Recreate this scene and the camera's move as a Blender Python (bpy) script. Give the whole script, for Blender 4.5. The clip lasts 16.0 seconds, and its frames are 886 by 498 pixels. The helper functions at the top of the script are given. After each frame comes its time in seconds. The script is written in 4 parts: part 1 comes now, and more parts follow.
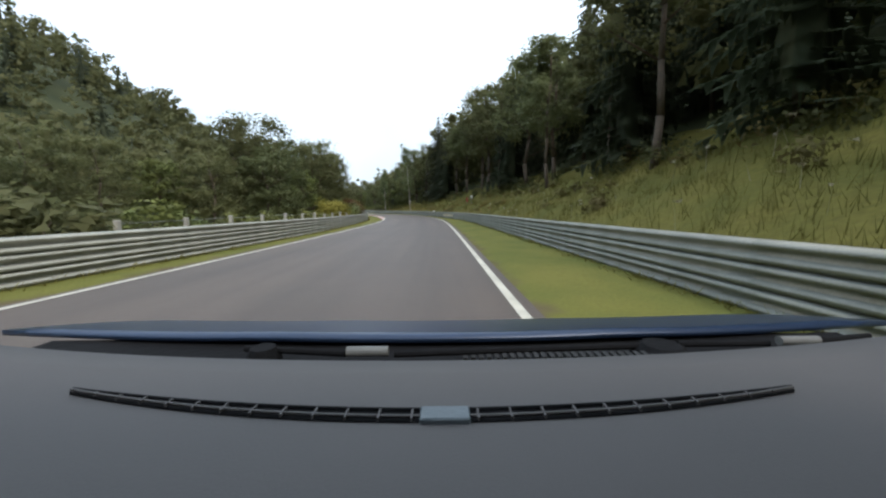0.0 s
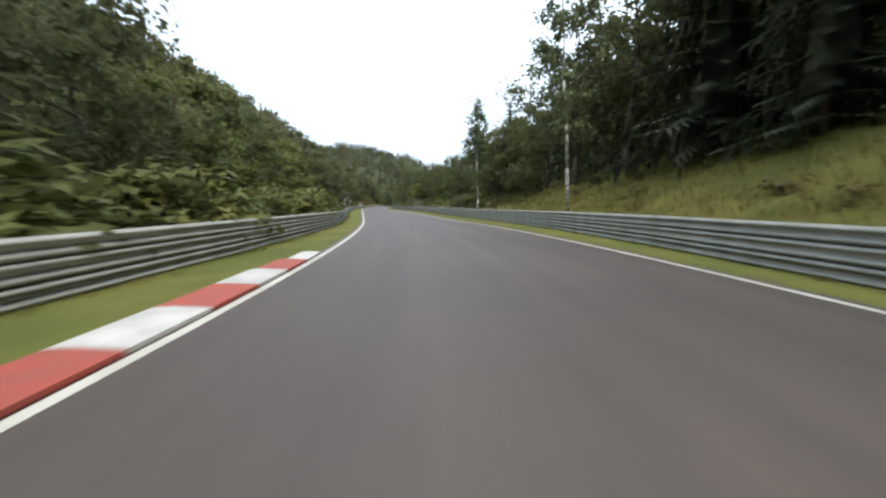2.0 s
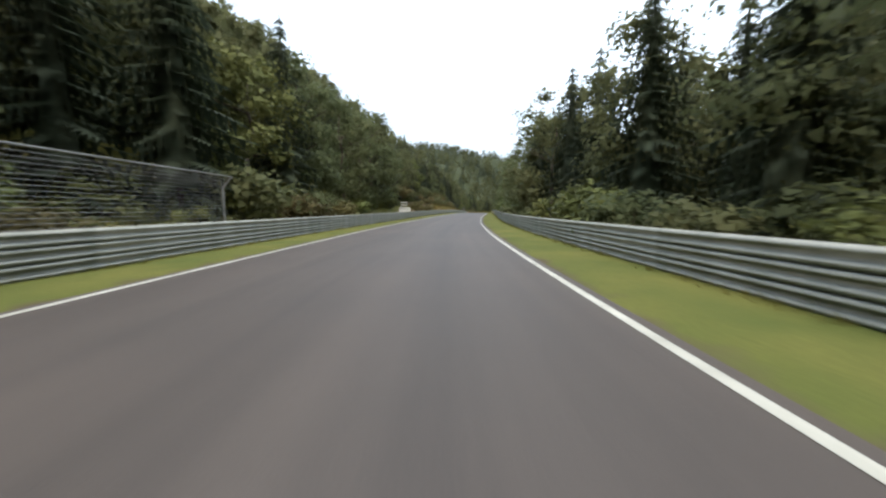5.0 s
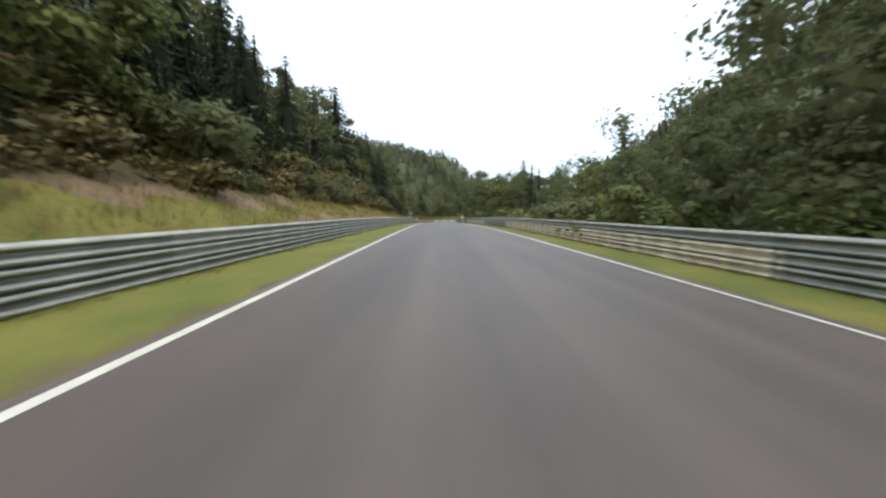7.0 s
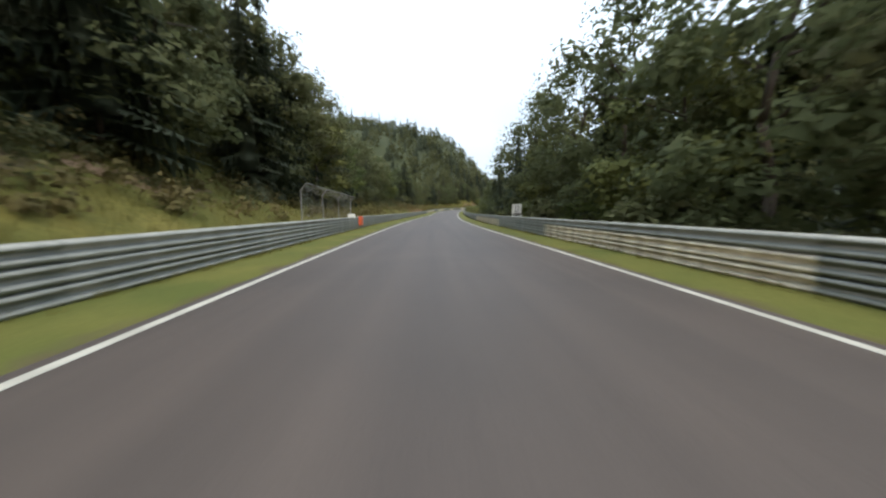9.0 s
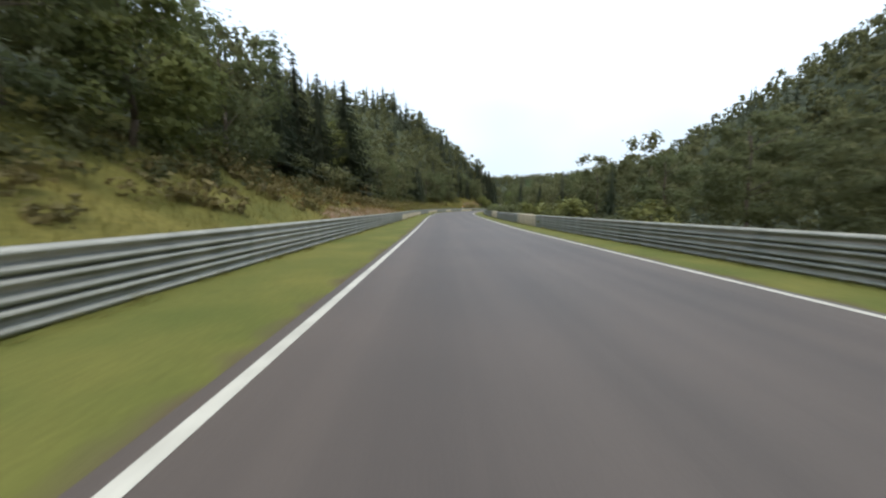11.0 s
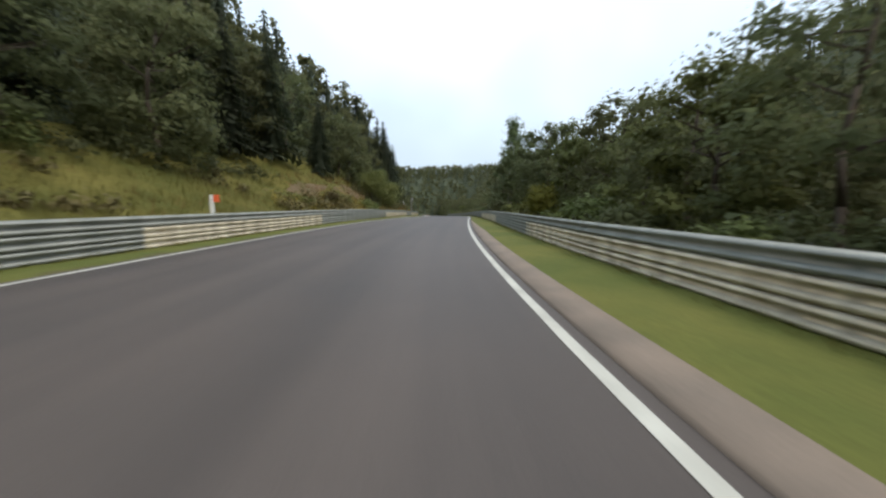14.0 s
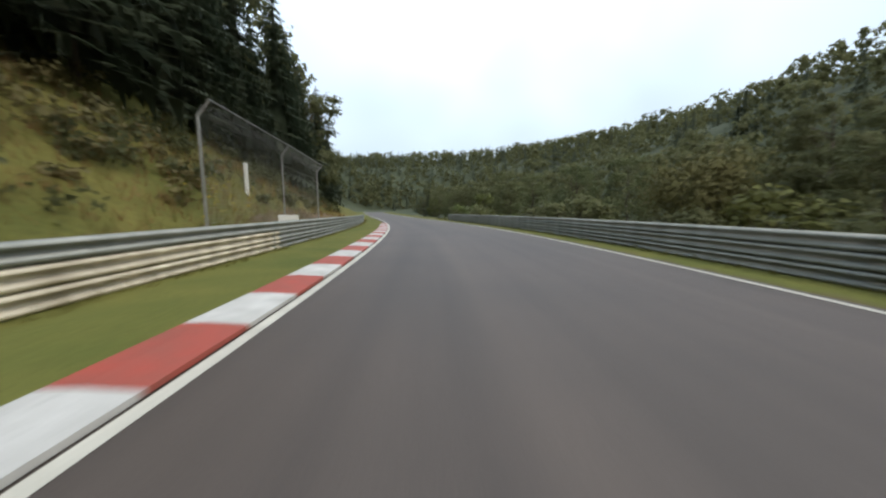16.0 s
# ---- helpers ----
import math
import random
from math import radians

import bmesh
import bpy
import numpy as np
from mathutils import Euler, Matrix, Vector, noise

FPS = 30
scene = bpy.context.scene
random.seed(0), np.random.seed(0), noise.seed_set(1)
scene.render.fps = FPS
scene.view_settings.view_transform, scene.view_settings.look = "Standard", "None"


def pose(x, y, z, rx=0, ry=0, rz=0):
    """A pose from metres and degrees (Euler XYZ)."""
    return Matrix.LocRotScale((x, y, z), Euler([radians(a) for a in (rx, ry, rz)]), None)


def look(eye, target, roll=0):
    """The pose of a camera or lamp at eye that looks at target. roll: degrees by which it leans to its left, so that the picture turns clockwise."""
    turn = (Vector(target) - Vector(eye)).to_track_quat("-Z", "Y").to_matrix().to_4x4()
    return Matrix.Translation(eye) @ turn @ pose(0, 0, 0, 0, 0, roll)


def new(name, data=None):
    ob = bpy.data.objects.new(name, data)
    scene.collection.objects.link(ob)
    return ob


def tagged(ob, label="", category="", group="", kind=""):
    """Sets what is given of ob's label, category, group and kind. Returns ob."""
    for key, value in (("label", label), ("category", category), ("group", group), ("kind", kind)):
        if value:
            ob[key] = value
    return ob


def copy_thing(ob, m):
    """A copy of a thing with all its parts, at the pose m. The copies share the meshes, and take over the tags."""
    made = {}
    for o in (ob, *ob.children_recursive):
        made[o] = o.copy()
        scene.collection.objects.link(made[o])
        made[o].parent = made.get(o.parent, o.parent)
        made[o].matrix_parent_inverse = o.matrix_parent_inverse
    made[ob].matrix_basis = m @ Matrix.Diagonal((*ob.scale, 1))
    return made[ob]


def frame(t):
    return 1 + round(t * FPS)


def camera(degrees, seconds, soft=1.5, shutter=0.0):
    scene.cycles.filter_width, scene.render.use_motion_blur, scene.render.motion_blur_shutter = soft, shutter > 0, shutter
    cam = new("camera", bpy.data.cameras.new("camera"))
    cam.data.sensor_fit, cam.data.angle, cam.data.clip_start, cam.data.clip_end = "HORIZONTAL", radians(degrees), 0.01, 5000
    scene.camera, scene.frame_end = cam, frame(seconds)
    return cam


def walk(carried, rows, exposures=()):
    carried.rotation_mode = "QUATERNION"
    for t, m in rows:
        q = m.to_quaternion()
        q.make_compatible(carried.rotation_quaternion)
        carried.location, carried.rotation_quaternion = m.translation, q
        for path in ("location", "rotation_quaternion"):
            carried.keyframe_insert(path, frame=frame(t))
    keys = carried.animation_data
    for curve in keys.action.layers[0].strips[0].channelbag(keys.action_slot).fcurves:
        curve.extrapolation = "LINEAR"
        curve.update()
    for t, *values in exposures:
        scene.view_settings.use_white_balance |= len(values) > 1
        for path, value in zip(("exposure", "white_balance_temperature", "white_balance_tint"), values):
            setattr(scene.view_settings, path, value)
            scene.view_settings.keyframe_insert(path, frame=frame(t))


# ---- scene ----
cam = camera(103.32, 16.0, soft=2.3, shutter=0.12)
PATH = [
    (0.0, (2.143, 0.000, 1.250), (2.275, 9.946, 0.219), -0.63),
    (0.033, (2.143, 0.000, 1.250), (2.275, 9.946, 0.219), -0.63),
    (0.1, (1.969, 3.342, 1.268), (2.049, 13.290, 0.254), -0.54),
    (0.2, (1.729, 6.683, 1.289), (1.733, 16.634, 0.297), -0.41),
    (0.3, (1.438, 10.024, 1.313), (1.355, 19.976, 0.339), -0.27),
    (0.4, (1.112, 13.365, 1.339), (0.938, 23.317, 0.377), -0.14),
    (0.5, (0.764, 16.704, 1.366), (0.508, 26.654, 0.404), -0.06),
    (1.0, (-1.542, 33.331, 1.516), (-2.312, 43.243, 0.439), -0.16),
    (1.5, (-3.904, 49.622, 1.705), (-5.497, 59.442, 0.690), -0.44),
    (2.0, (-6.392, 65.678, 1.948), (-9.126, 75.232, 0.830), -0.51),
    (2.5, (-10.657, 81.518, 2.183), (-14.397, 90.745, 1.249), -0.33),
    (3.0, (-17.240, 96.531, 2.355), (-21.643, 105.474, 1.560), 0.15),
    (3.5, (-24.956, 110.889, 2.673), (-29.418, 119.788, 1.727), 0.37),
    (4.0, (-32.494, 125.411, 2.958), (-37.062, 134.253, 1.984), 0.08),
    (4.5, (-40.714, 139.673, 3.155), (-45.533, 148.381, 2.175), 0.03),
    (5.0, (-49.215, 153.826, 3.341), (-54.041, 162.533, 2.387), 0.03),
    (5.5, (-57.510, 168.166, 3.593), (-62.006, 177.049, 2.658), 0.10),
    (6.0, (-65.131, 182.982, 3.917), (-69.012, 192.167, 3.162), 0.16),
    (6.5, (-72.177, 198.222, 4.313), (-75.675, 207.555, 3.500), -0.22),
    (7.0, (-78.538, 213.825, 4.706), (-81.953, 223.187, 3.874), 0.18),
    (7.5, (-84.735, 229.520, 5.060), (-88.125, 238.886, 4.171), 0.23),
    (8.0, (-90.941, 245.215, 5.292), (-94.305, 254.578, 4.274), 0.46),
    (8.5, (-96.894, 261.032, 5.361), (-100.197, 270.406, 4.259), 0.09),
    (9.0, (-102.522, 277.045, 5.368), (-105.788, 286.424, 4.201), -0.24),
    (9.5, (-108.640, 292.952, 5.212), (-111.965, 302.295, 3.925), -0.15),
    (10.0, (-115.164, 308.837, 5.035), (-118.472, 318.201, 3.865), -0.01),
    (10.5, (-121.521, 324.963, 4.894), (-124.613, 334.403, 3.739), 0.07),
    (11.0, (-127.382, 341.414, 4.812), (-130.189, 350.948, 3.701), 0.28),
    (11.5, (-132.625, 358.179, 4.814), (-135.142, 367.825, 4.030), 0.91),
    (12.0, (-137.033, 375.351, 4.914), (-139.169, 385.075, 3.971), 0.41),
    (12.5, (-140.441, 392.951, 5.095), (-142.055, 402.766, 4.069), 0.47),
    (13.0, (-143.400, 410.585, 5.267), (-144.407, 420.475, 4.181), 0.84),
    (13.5, (-145.721, 428.059, 5.459), (-146.056, 437.992, 4.358), 0.93),
    (14.0, (-146.980, 445.460, 5.589), (-146.606, 455.386, 4.436), 0.66),
    (14.5, (-147.341, 462.919, 5.743), (-146.361, 472.821, 4.749), 0.73),
    (15.0, (-146.653, 480.424, 5.760), (-145.599, 490.304, 4.630), 0.48),
    (15.5, (-146.322, 497.961, 5.586), (-145.341, 507.834, 4.339), 0.10),
    (16.0, (-145.344, 515.307, 5.310), (-144.640, 525.195, 3.993), 0.17),
]
walk(cam, [(t, look(eye, target, roll)) for t, eye, target, roll in PATH],
     exposures=[(0, 0.42, 6380, 10), (1, 0.34, 6380, 10), (1.5, 0.36, 6380, 10), (2, 0.58, 6380, 10), (2.5, 0.70, 6380, 10), (3.5, 0.74, 6380, 10), (5, 0.60, 6380, 10), (6, 0.48, 6380, 10), (6.5, 0.57, 6380, 10), (7, 0.64, 6380, 10), (8, 0.70, 6380, 10), (8.5, 0.62, 6380, 10), (9, 0.36, 6380, 10), (12, 0.26, 6380, 10), (13, 0.10, 6380, 10), (14, 0.05, 6380, 10), (14.5, 0.20, 6380, 10), (15.5, 0.10, 6380, 10), (16, 0.10, 6380, 10)])

# ---- light ----
world = bpy.data.worlds.new("sky")
scene.world = world
world.use_nodes = True
wn, wl = world.node_tree.nodes, world.node_tree.links
wn.clear()
sky = wn.new("ShaderNodeTexSky")
sky.sky_type, sky.sun_disc = "NISHITA", False
sky.sun_elevation, sky.sun_rotation = radians(48), radians(150)
sky.air_density, sky.dust_density, sky.ozone_density = 1.0, 3.0, 1.0
clouds = wn.new("ShaderNodeTexNoise")
clouds.inputs["Scale"].default_value = 1.6
clouds.inputs["Detail"].default_value = 3.0
ramp = wn.new("ShaderNodeMapRange")
ramp.inputs["From Min"].default_value, ramp.inputs["From Max"].default_value = 0.3, 0.7
ramp.inputs["To Min"].default_value, ramp.inputs["To Max"].default_value = 0.45, 0.9
grey = wn.new("ShaderNodeMixRGB")
grey.inputs["Color2"].default_value = (9.6, 11.2, 12.7, 1)
back, wout = wn.new("ShaderNodeBackground"), wn.new("ShaderNodeOutputWorld")
back.inputs["Strength"].default_value = 0.125
wl.new(clouds.outputs["Fac"], ramp.inputs["Value"])
wl.new(ramp.outputs["Result"], grey.inputs["Fac"])
wl.new(sky.outputs["Color"], grey.inputs["Color1"])
# an overcast sky is dimmer towards the horizon than overhead
where, upward, dome, veil = wn.new("ShaderNodeTexCoord"), wn.new("ShaderNodeSeparateXYZ"), wn.new("ShaderNodeMapRange"), wn.new("ShaderNodeVectorMath")
veil.operation = "MULTIPLY"
dome.inputs["From Min"].default_value, dome.inputs["From Max"].default_value = 0.0, 0.85
dome.inputs["To Min"].default_value, dome.inputs["To Max"].default_value = 0.66, 1.32
wl.new(where.outputs["Generated"], upward.inputs["Vector"])
wl.new(upward.outputs["Z"], dome.inputs["Value"])
wl.new(grey.outputs["Color"], veil.inputs[0])
wl.new(dome.outputs["Result"], veil.inputs[1])
wl.new(veil.outputs["Vector"], back.inputs["Color"])
wl.new(back.outputs["Background"], wout.inputs["Surface"])
sun = new("sun", bpy.data.lights.new("sun", "SUN"))
sun.data.energy, sun.data.angle, sun.data.color = 1.35, radians(25), (1.0, 0.91, 0.78)
sun.matrix_world = look((0, 0, 100), (-35, 60, 30))


# ---- materials ----
def material(name, colour, rough=0.8, metal=0.0, second=None, scale=4.0, fine=60.0, spread=0.5, bump=0.15, vary=0.0, through_light=0.0, gain=0.25, gloss=0.5, warm=0.0):
    """A surface with two scales of colour change, fine relief and, between alike pieces, a random lightness and hue."""
    m = bpy.data.materials.new(name)
    m.use_nodes = True
    n, l = m.node_tree.nodes, m.node_tree.links
    b = n["Principled BSDF"]
    b.inputs["Roughness"].default_value, b.inputs["Metallic"].default_value = rough, metal
    b.inputs["Specular IOR Level"].default_value = gloss
    place = n.new("ShaderNodeTexCoord")
    big, small = n.new("ShaderNodeTexNoise"), n.new("ShaderNodeTexNoise")
    big.inputs["Scale"].default_value, small.inputs["Scale"].default_value = scale, fine
    big.inputs["Detail"].default_value = small.inputs["Detail"].default_value = 4.0
    for node in (big, small):
        l.new(place.outputs["Object"], node.inputs["Vector"])
    mix = n.new("ShaderNodeMixRGB")
    mix.inputs["Color1"].default_value = (*colour, 1)
    mix.inputs["Color2"].default_value = (*(second or [c * 0.6 for c in colour]), 1)
    edge = n.new("ShaderNodeMapRange")
    edge.inputs["From Min"].default_value, edge.inputs["From Max"].default_value = 0.5 - spread / 2, 0.5 + spread / 2
    l.new(big.outputs["Fac"], edge.inputs["Value"])
    l.new(edge.outputs["Result"], mix.inputs["Fac"])
    light = n.new("ShaderNodeHueSaturation")
    value = n.new("ShaderNodeMath")
    value.operation = "MULTIPLY_ADD"
    value.inputs[1].default_value, value.inputs[2].default_value = 2 * gain, 1.0 - gain
    l.new(small.outputs["Fac"], value.inputs[0])
    last = value.outputs[0]
    if vary:
        info, add = n.new("ShaderNodeObjectInfo"), n.new("ShaderNodeMath")
        add.operation = "MULTIPLY_ADD"
        add.inputs[1].default_value = vary
        l.new(info.outputs["Random"], add.inputs[0])
        l.new(last, add.inputs[2])
        last = add.outputs[0]
        if warm:
            hue = n.new("ShaderNodeMapRange")
            hue.inputs["To Min"].default_value, hue.inputs["To Max"].default_value = 0.5 - warm, 0.5 + warm * 0.3
            split = n.new("ShaderNodeMath")
            split.operation = "FRACT"
            times = n.new("ShaderNodeMath")
            times.operation = "MULTIPLY"
            times.inputs[1].default_value = 7.3
            l.new(info.outputs["Random"], times.inputs[0])
            l.new(times.outputs[0], split.inputs[0])
            l.new(split.outputs[0], hue.inputs["Value"])
            l.new(hue.outputs["Result"], light.inputs["Hue"])
    l.new(last, light.inputs["Value"])
    l.new(mix.outputs["Color"], light.inputs["Color"])
    l.new(light.outputs["Color"], b.inputs["Base Color"])
    if bump:
        relief = n.new("ShaderNodeBump")
        relief.inputs["Strength"].default_value, relief.inputs["Distance"].default_value = bump, 0.02
        l.new(small.outputs["Fac"], relief.inputs["Height"])
        l.new(relief.outputs["Normal"], b.inputs["Normal"])
    if through_light:
        thin, both = n.new("ShaderNodeBsdfTranslucent"), n.new("ShaderNodeMixShader")
        both.inputs["Fac"].default_value = through_light
        l.new(light.outputs["Color"], thin.inputs["Color"])
        l.new(b.outputs["BSDF"], both.inputs[1])
        l.new(thin.outputs["BSDF"], both.inputs[2])
        l.new(both.outputs["Shader"], n["Material Output"].inputs["Surface"])
    return m


M_ASPHALT = material("asphalt", (0.09, 0.067, 0.052), 0.65, second=(0.069, 0.053, 0.042), scale=0.35, fine=60, bump=0.2, gain=0.3)


def streaked(m):
    """Wheel tracks and paving lanes drawn out along the road, over the base colours."""
    n, l = m.node_tree.nodes, m.node_tree.links
    at, streak, over = n.new("ShaderNodeAttribute"), n.new("ShaderNodeTexNoise"), n.new("ShaderNodeHueSaturation")
    at.attribute_name = "along"
    streak.inputs["Scale"].default_value, streak.inputs["Detail"].default_value = 1.1, 5.0
    light = n.new("ShaderNodeMapRange")
    light.inputs["From Min"].default_value, light.inputs["From Max"].default_value = 0.3, 0.7
    light.inputs["To Min"].default_value, light.inputs["To Max"].default_value = 0.78, 1.22
    l.new(at.outputs["Vector"], streak.inputs["Vector"])
    l.new(streak.outputs["Fac"], light.inputs["Value"])
    l.new(light.outputs["Result"], over.inputs["Value"])
    base = n["Principled BSDF"].inputs["Base Color"]
    l.new(base.links[0].from_socket, over.inputs["Color"])
    l.new(over.outputs["Color"], base)


streaked(M_ASPHALT)
M_PATCH = material("pale_asphalt", (0.14, 0.13, 0.118), 0.7, second=(0.09, 0.085, 0.078), scale=0.8, fine=50, bump=0.2, gain=0.3)
M_LINE = material("road_paint", (0.62, 0.58, 0.48), 0.6, second=(0.4, 0.37, 0.3), scale=2.0, fine=25, gain=0.12)
M_VERGE = material("mown_grass", (0.15, 0.14, 0.034), 0.95, second=(0.096, 0.108, 0.025), scale=0.55, fine=22, spread=0.35, bump=0.6, gain=0.4, gloss=0.15)


def dry_edge(m):
    """Dry, trodden grass and grit where the verge meets the asphalt, with an uneven border."""
    n, l = m.node_tree.nodes, m.node_tree.links
    at, ragged, part_of, over = n.new("ShaderNodeAttribute"), n.new("ShaderNodeTexNoise"), n.new("ShaderNodeMath"), n.new("ShaderNodeMixRGB")
    at.attribute_name = "from_edge"
    ragged.inputs["Scale"].default_value, ragged.inputs["Detail"].default_value = 1.3, 5.0
    part_of.operation = "MULTIPLY_ADD"
    part_of.inputs[1].default_value = -1.1
    fade = n.new("ShaderNodeMapRange")
    fade.inputs["From Min"].default_value, fade.inputs["From Max"].default_value = -0.28, -0.62
    fade.inputs["To Min"].default_value, fade.inputs["To Max"].default_value = 0.0, 1.0
    l.new(n["Texture Coordinate"].outputs["Object"], ragged.inputs["Vector"])
    l.new(ragged.outputs["Fac"], part_of.inputs[0])
    l.new(at.outputs["Fac"], part_of.inputs[2])
    l.new(part_of.outputs[0], fade.inputs["Value"])
    l.new(fade.outputs["Result"], over.inputs["Fac"])
    over.inputs["Color2"].default_value = (0.105, 0.082, 0.045, 1)
    base = n["Principled BSDF"].inputs["Base Color"]
    l.new(base.links[0].from_socket, over.inputs["Color1"])
    l.new(over.outputs["Color"], base)


dry_edge(M_VERGE)
M_WILD = material("wild_grass", (0.16, 0.135, 0.034), 0.95, second=(0.1, 0.1, 0.024), scale=0.35, fine=6, spread=0.3, bump=0.8, gain=0.5, gloss=0.15)
M_SOIL = material("bare_soil", (0.21, 0.135, 0.085), 0.95, second=(0.12, 0.095, 0.045), scale=0.5, fine=5, spread=0.35, bump=0.7, gain=0.45, gloss=0.15)
M_WOODS = material("forest_floor", (0.05, 0.055, 0.018), 0.95, second=(0.03, 0.04, 0.012), scale=0.2, fine=5, bump=0.5)
M_ZINC = material("galvanised_steel", (0.29, 0.295, 0.265), 0.55, 0.35, second=(0.175, 0.185, 0.165), scale=1.3, fine=26, bump=0.05, vary=0.16, gain=0.2)
# old cream paint, its colour lightened for the sunlight on those beams
M_CREAM = material("weathered_cream_paint_sunlit", (0.72, 0.65, 0.49), 0.55, 0.0, second=(0.4, 0.34, 0.24), scale=1.8, fine=22, spread=0.3, bump=0.08, gain=0.15)
M_POST = material("post_steel", (0.3, 0.31, 0.3), 0.5, 0.6, scale=2, fine=30)
M_RED = material("kerb_red", (0.4, 0.065, 0.04), 0.7, second=(0.28, 0.075, 0.05), scale=3, fine=30, vary=0.1, gain=0.18)
M_WHITE = material("kerb_white", (0.58, 0.55, 0.5), 0.7, second=(0.38, 0.36, 0.32), scale=3, fine=30, vary=0.1, gain=0.15)
M_KERB = material("bare_kerb", (0.26, 0.19, 0.135), 0.85, second=(0.17, 0.13, 0.095), scale=1.5, fine=30)
M_BARK = material("bark", (0.11, 0.078, 0.052), 0.95, second=(0.06, 0.048, 0.036), scale=3, fine=25, bump=0.6)
M_BIRCH = material("birch_bark", (0.4, 0.38, 0.34), 0.8, second=(0.1, 0.09, 0.08), scale=5, fine=25, spread=0.2, bump=0.3)


def leaf_material(name, a, b, vary=0.5, soft=0.3, fine=5.0):
    return material(name, a, 0.65, second=b, scale=0.45, fine=fine, bump=0.0, vary=vary, through_light=soft, gain=0.22, gloss=0.15, warm=0.03)


M_NEEDLE = leaf_material("spruce_needles", (0.075, 0.088, 0.052), (0.053, 0.066, 0.041), 0.4, 0.45)
M_LEAF = leaf_material("broad_leaves", (0.132, 0.142, 0.063), (0.093, 0.106, 0.048), 0.4, 0.52)
M_LEAF_LIGHT = leaf_material("shrub_leaves", (0.135, 0.15, 0.045), (0.08, 0.1, 0.035))
M_LEAF_BIRCH = leaf_material("birch_leaves", (0.13, 0.16, 0.07), (0.08, 0.11, 0.05))
M_LEAF_BROWN = leaf_material("olive_brown_leaves", (0.13, 0.11, 0.042), (0.09, 0.085, 0.032))
M_LEAF_RED = leaf_material("red_brown_leaves", (0.15, 0.085, 0.036), (0.1, 0.085, 0.03))
M_LEAF_YELLOW = leaf_material("yellow_green_leaves", (0.18, 0.17, 0.03), (0.12, 0.13, 0.025))

# ---- plan of the road: its bends (in hundredths per metre) every 10 m, its grades (in hundredths) every 20 m ----
BENDS = [
    -0.019, 0.005, 0.027, 0.097, 0.289, 0.575, 0.855, 0.996, 0.934, 0.715, 0.437, 0.141, -0.030,
    -0.019, 0.062, 0.069, 0.004, -0.098, -0.211, -0.311, -0.364, -0.319, -0.206, -0.085, 0.006, 0.037,
    0.041, 0.038, 0.040, 0.038, 0.026, -0.007, -0.042, -0.104, -0.160, -0.183, -0.166, -0.113, -0.042,
    0.018, 0.034, -0.021, -0.082, -0.171, -0.313, -0.469, -0.602, -0.664, -0.660, -0.592, -0.430, -0.200,
    -0.025, 0.102, 0.232, 0.362, 0.469, 0.509, 0.481, 0.390, 0.270, 0.155, 0.064, 0.002, -0.034,
    -0.048, -0.049, -0.043, -0.033, -0.023, -0.015, -0.008, -0.003, -0.000, 0.002, 0.003, 0.003, 0.004,
]
GRADES = [
    0.27, 0.75, 0.94, 1.29, 1.62, 0.92, 2.14, 1.47, 1.03, 1.44, 1.94, 2.44, 2.23,
    1.85, 0.47, 0.15, -1.07, -0.96, -0.69, -0.19, 0.40, 1.04, 0.93, 1.11, 0.63, 0.92,
    -0.63, -1.37, -2.06, -2.80, -2.50, -2.08, -1.77, -1.52, -1.33, -1.18, -1.06, -0.97, -0.92,
    -0.89,
]
LINE_LEFT = [(-10, 3.70), (760, 3.70)]
LINE_RIGHT = [(-10, 3.11), (30, 3.24), (70, 3.81), (110, 3.61), (150, 3.54), (190, 3.66), (230, 3.39), (270, 3.17), (310, 3.29), (350, 3.16), (390, 2.94), (430, 3.76), (470, 3.97), (510, 3.77), (550, 3.62), (590, 3.55), (630, 3.53), (670, 3.52), (710, 3.52), (750, 3.51)]
S_START, S_END = -10.0, 760.0


def spread_knots(values, step):
    """A smooth curve through knots, sampled every metre."""
    out, n = [], len(values)
    for i in range(int(S_END - S_START) + 1):
        u = i / step
        k = min(int(u), n - 2)
        s = u - k
        w = ((-s**3 + 2 * s * s - s) / 2, (3 * s**3 - 5 * s * s + 2) / 2, (-3 * s**3 + 4 * s * s + s) / 2, (s**3 - s * s) / 2)
        out.append(sum(a * values[min(max(k + j - 1, 0), n - 1)] for j, a in enumerate(w)) / 100)
    return np.array(out)


def summed(rate):
    total = np.concatenate([[0], np.cumsum((rate[1:] + rate[:-1]) / 2)])
    return total - total[int(-S_START)]


ROAD_S = np.arange(S_START, S_END + 0.5)
ROAD_YAW = summed(spread_knots(BENDS, 10.0))
ROAD_X, ROAD_Y = summed(-np.sin(ROAD_YAW)), summed(np.cos(ROAD_YAW))
ROAD_Z = summed(spread_knots(GRADES, 20.0))


def road_at(s, d=0.0, up=0.0):
    """The place d metres to the right of the road's middle, s metres along it."""
    x, y, z, a = (np.interp(s, ROAD_S, c) for c in (ROAD_X, ROAD_Y, ROAD_Z, ROAD_YAW))
    return Vector((x + math.cos(a) * d, y + math.sin(a) * d, z + up))


def road_turn(s):
    return float(np.interp(s, ROAD_S, ROAD_YAW))


def table(s, pairs):
    return np.interp(s, [p[0] for p in pairs], [p[1] for p in pairs])


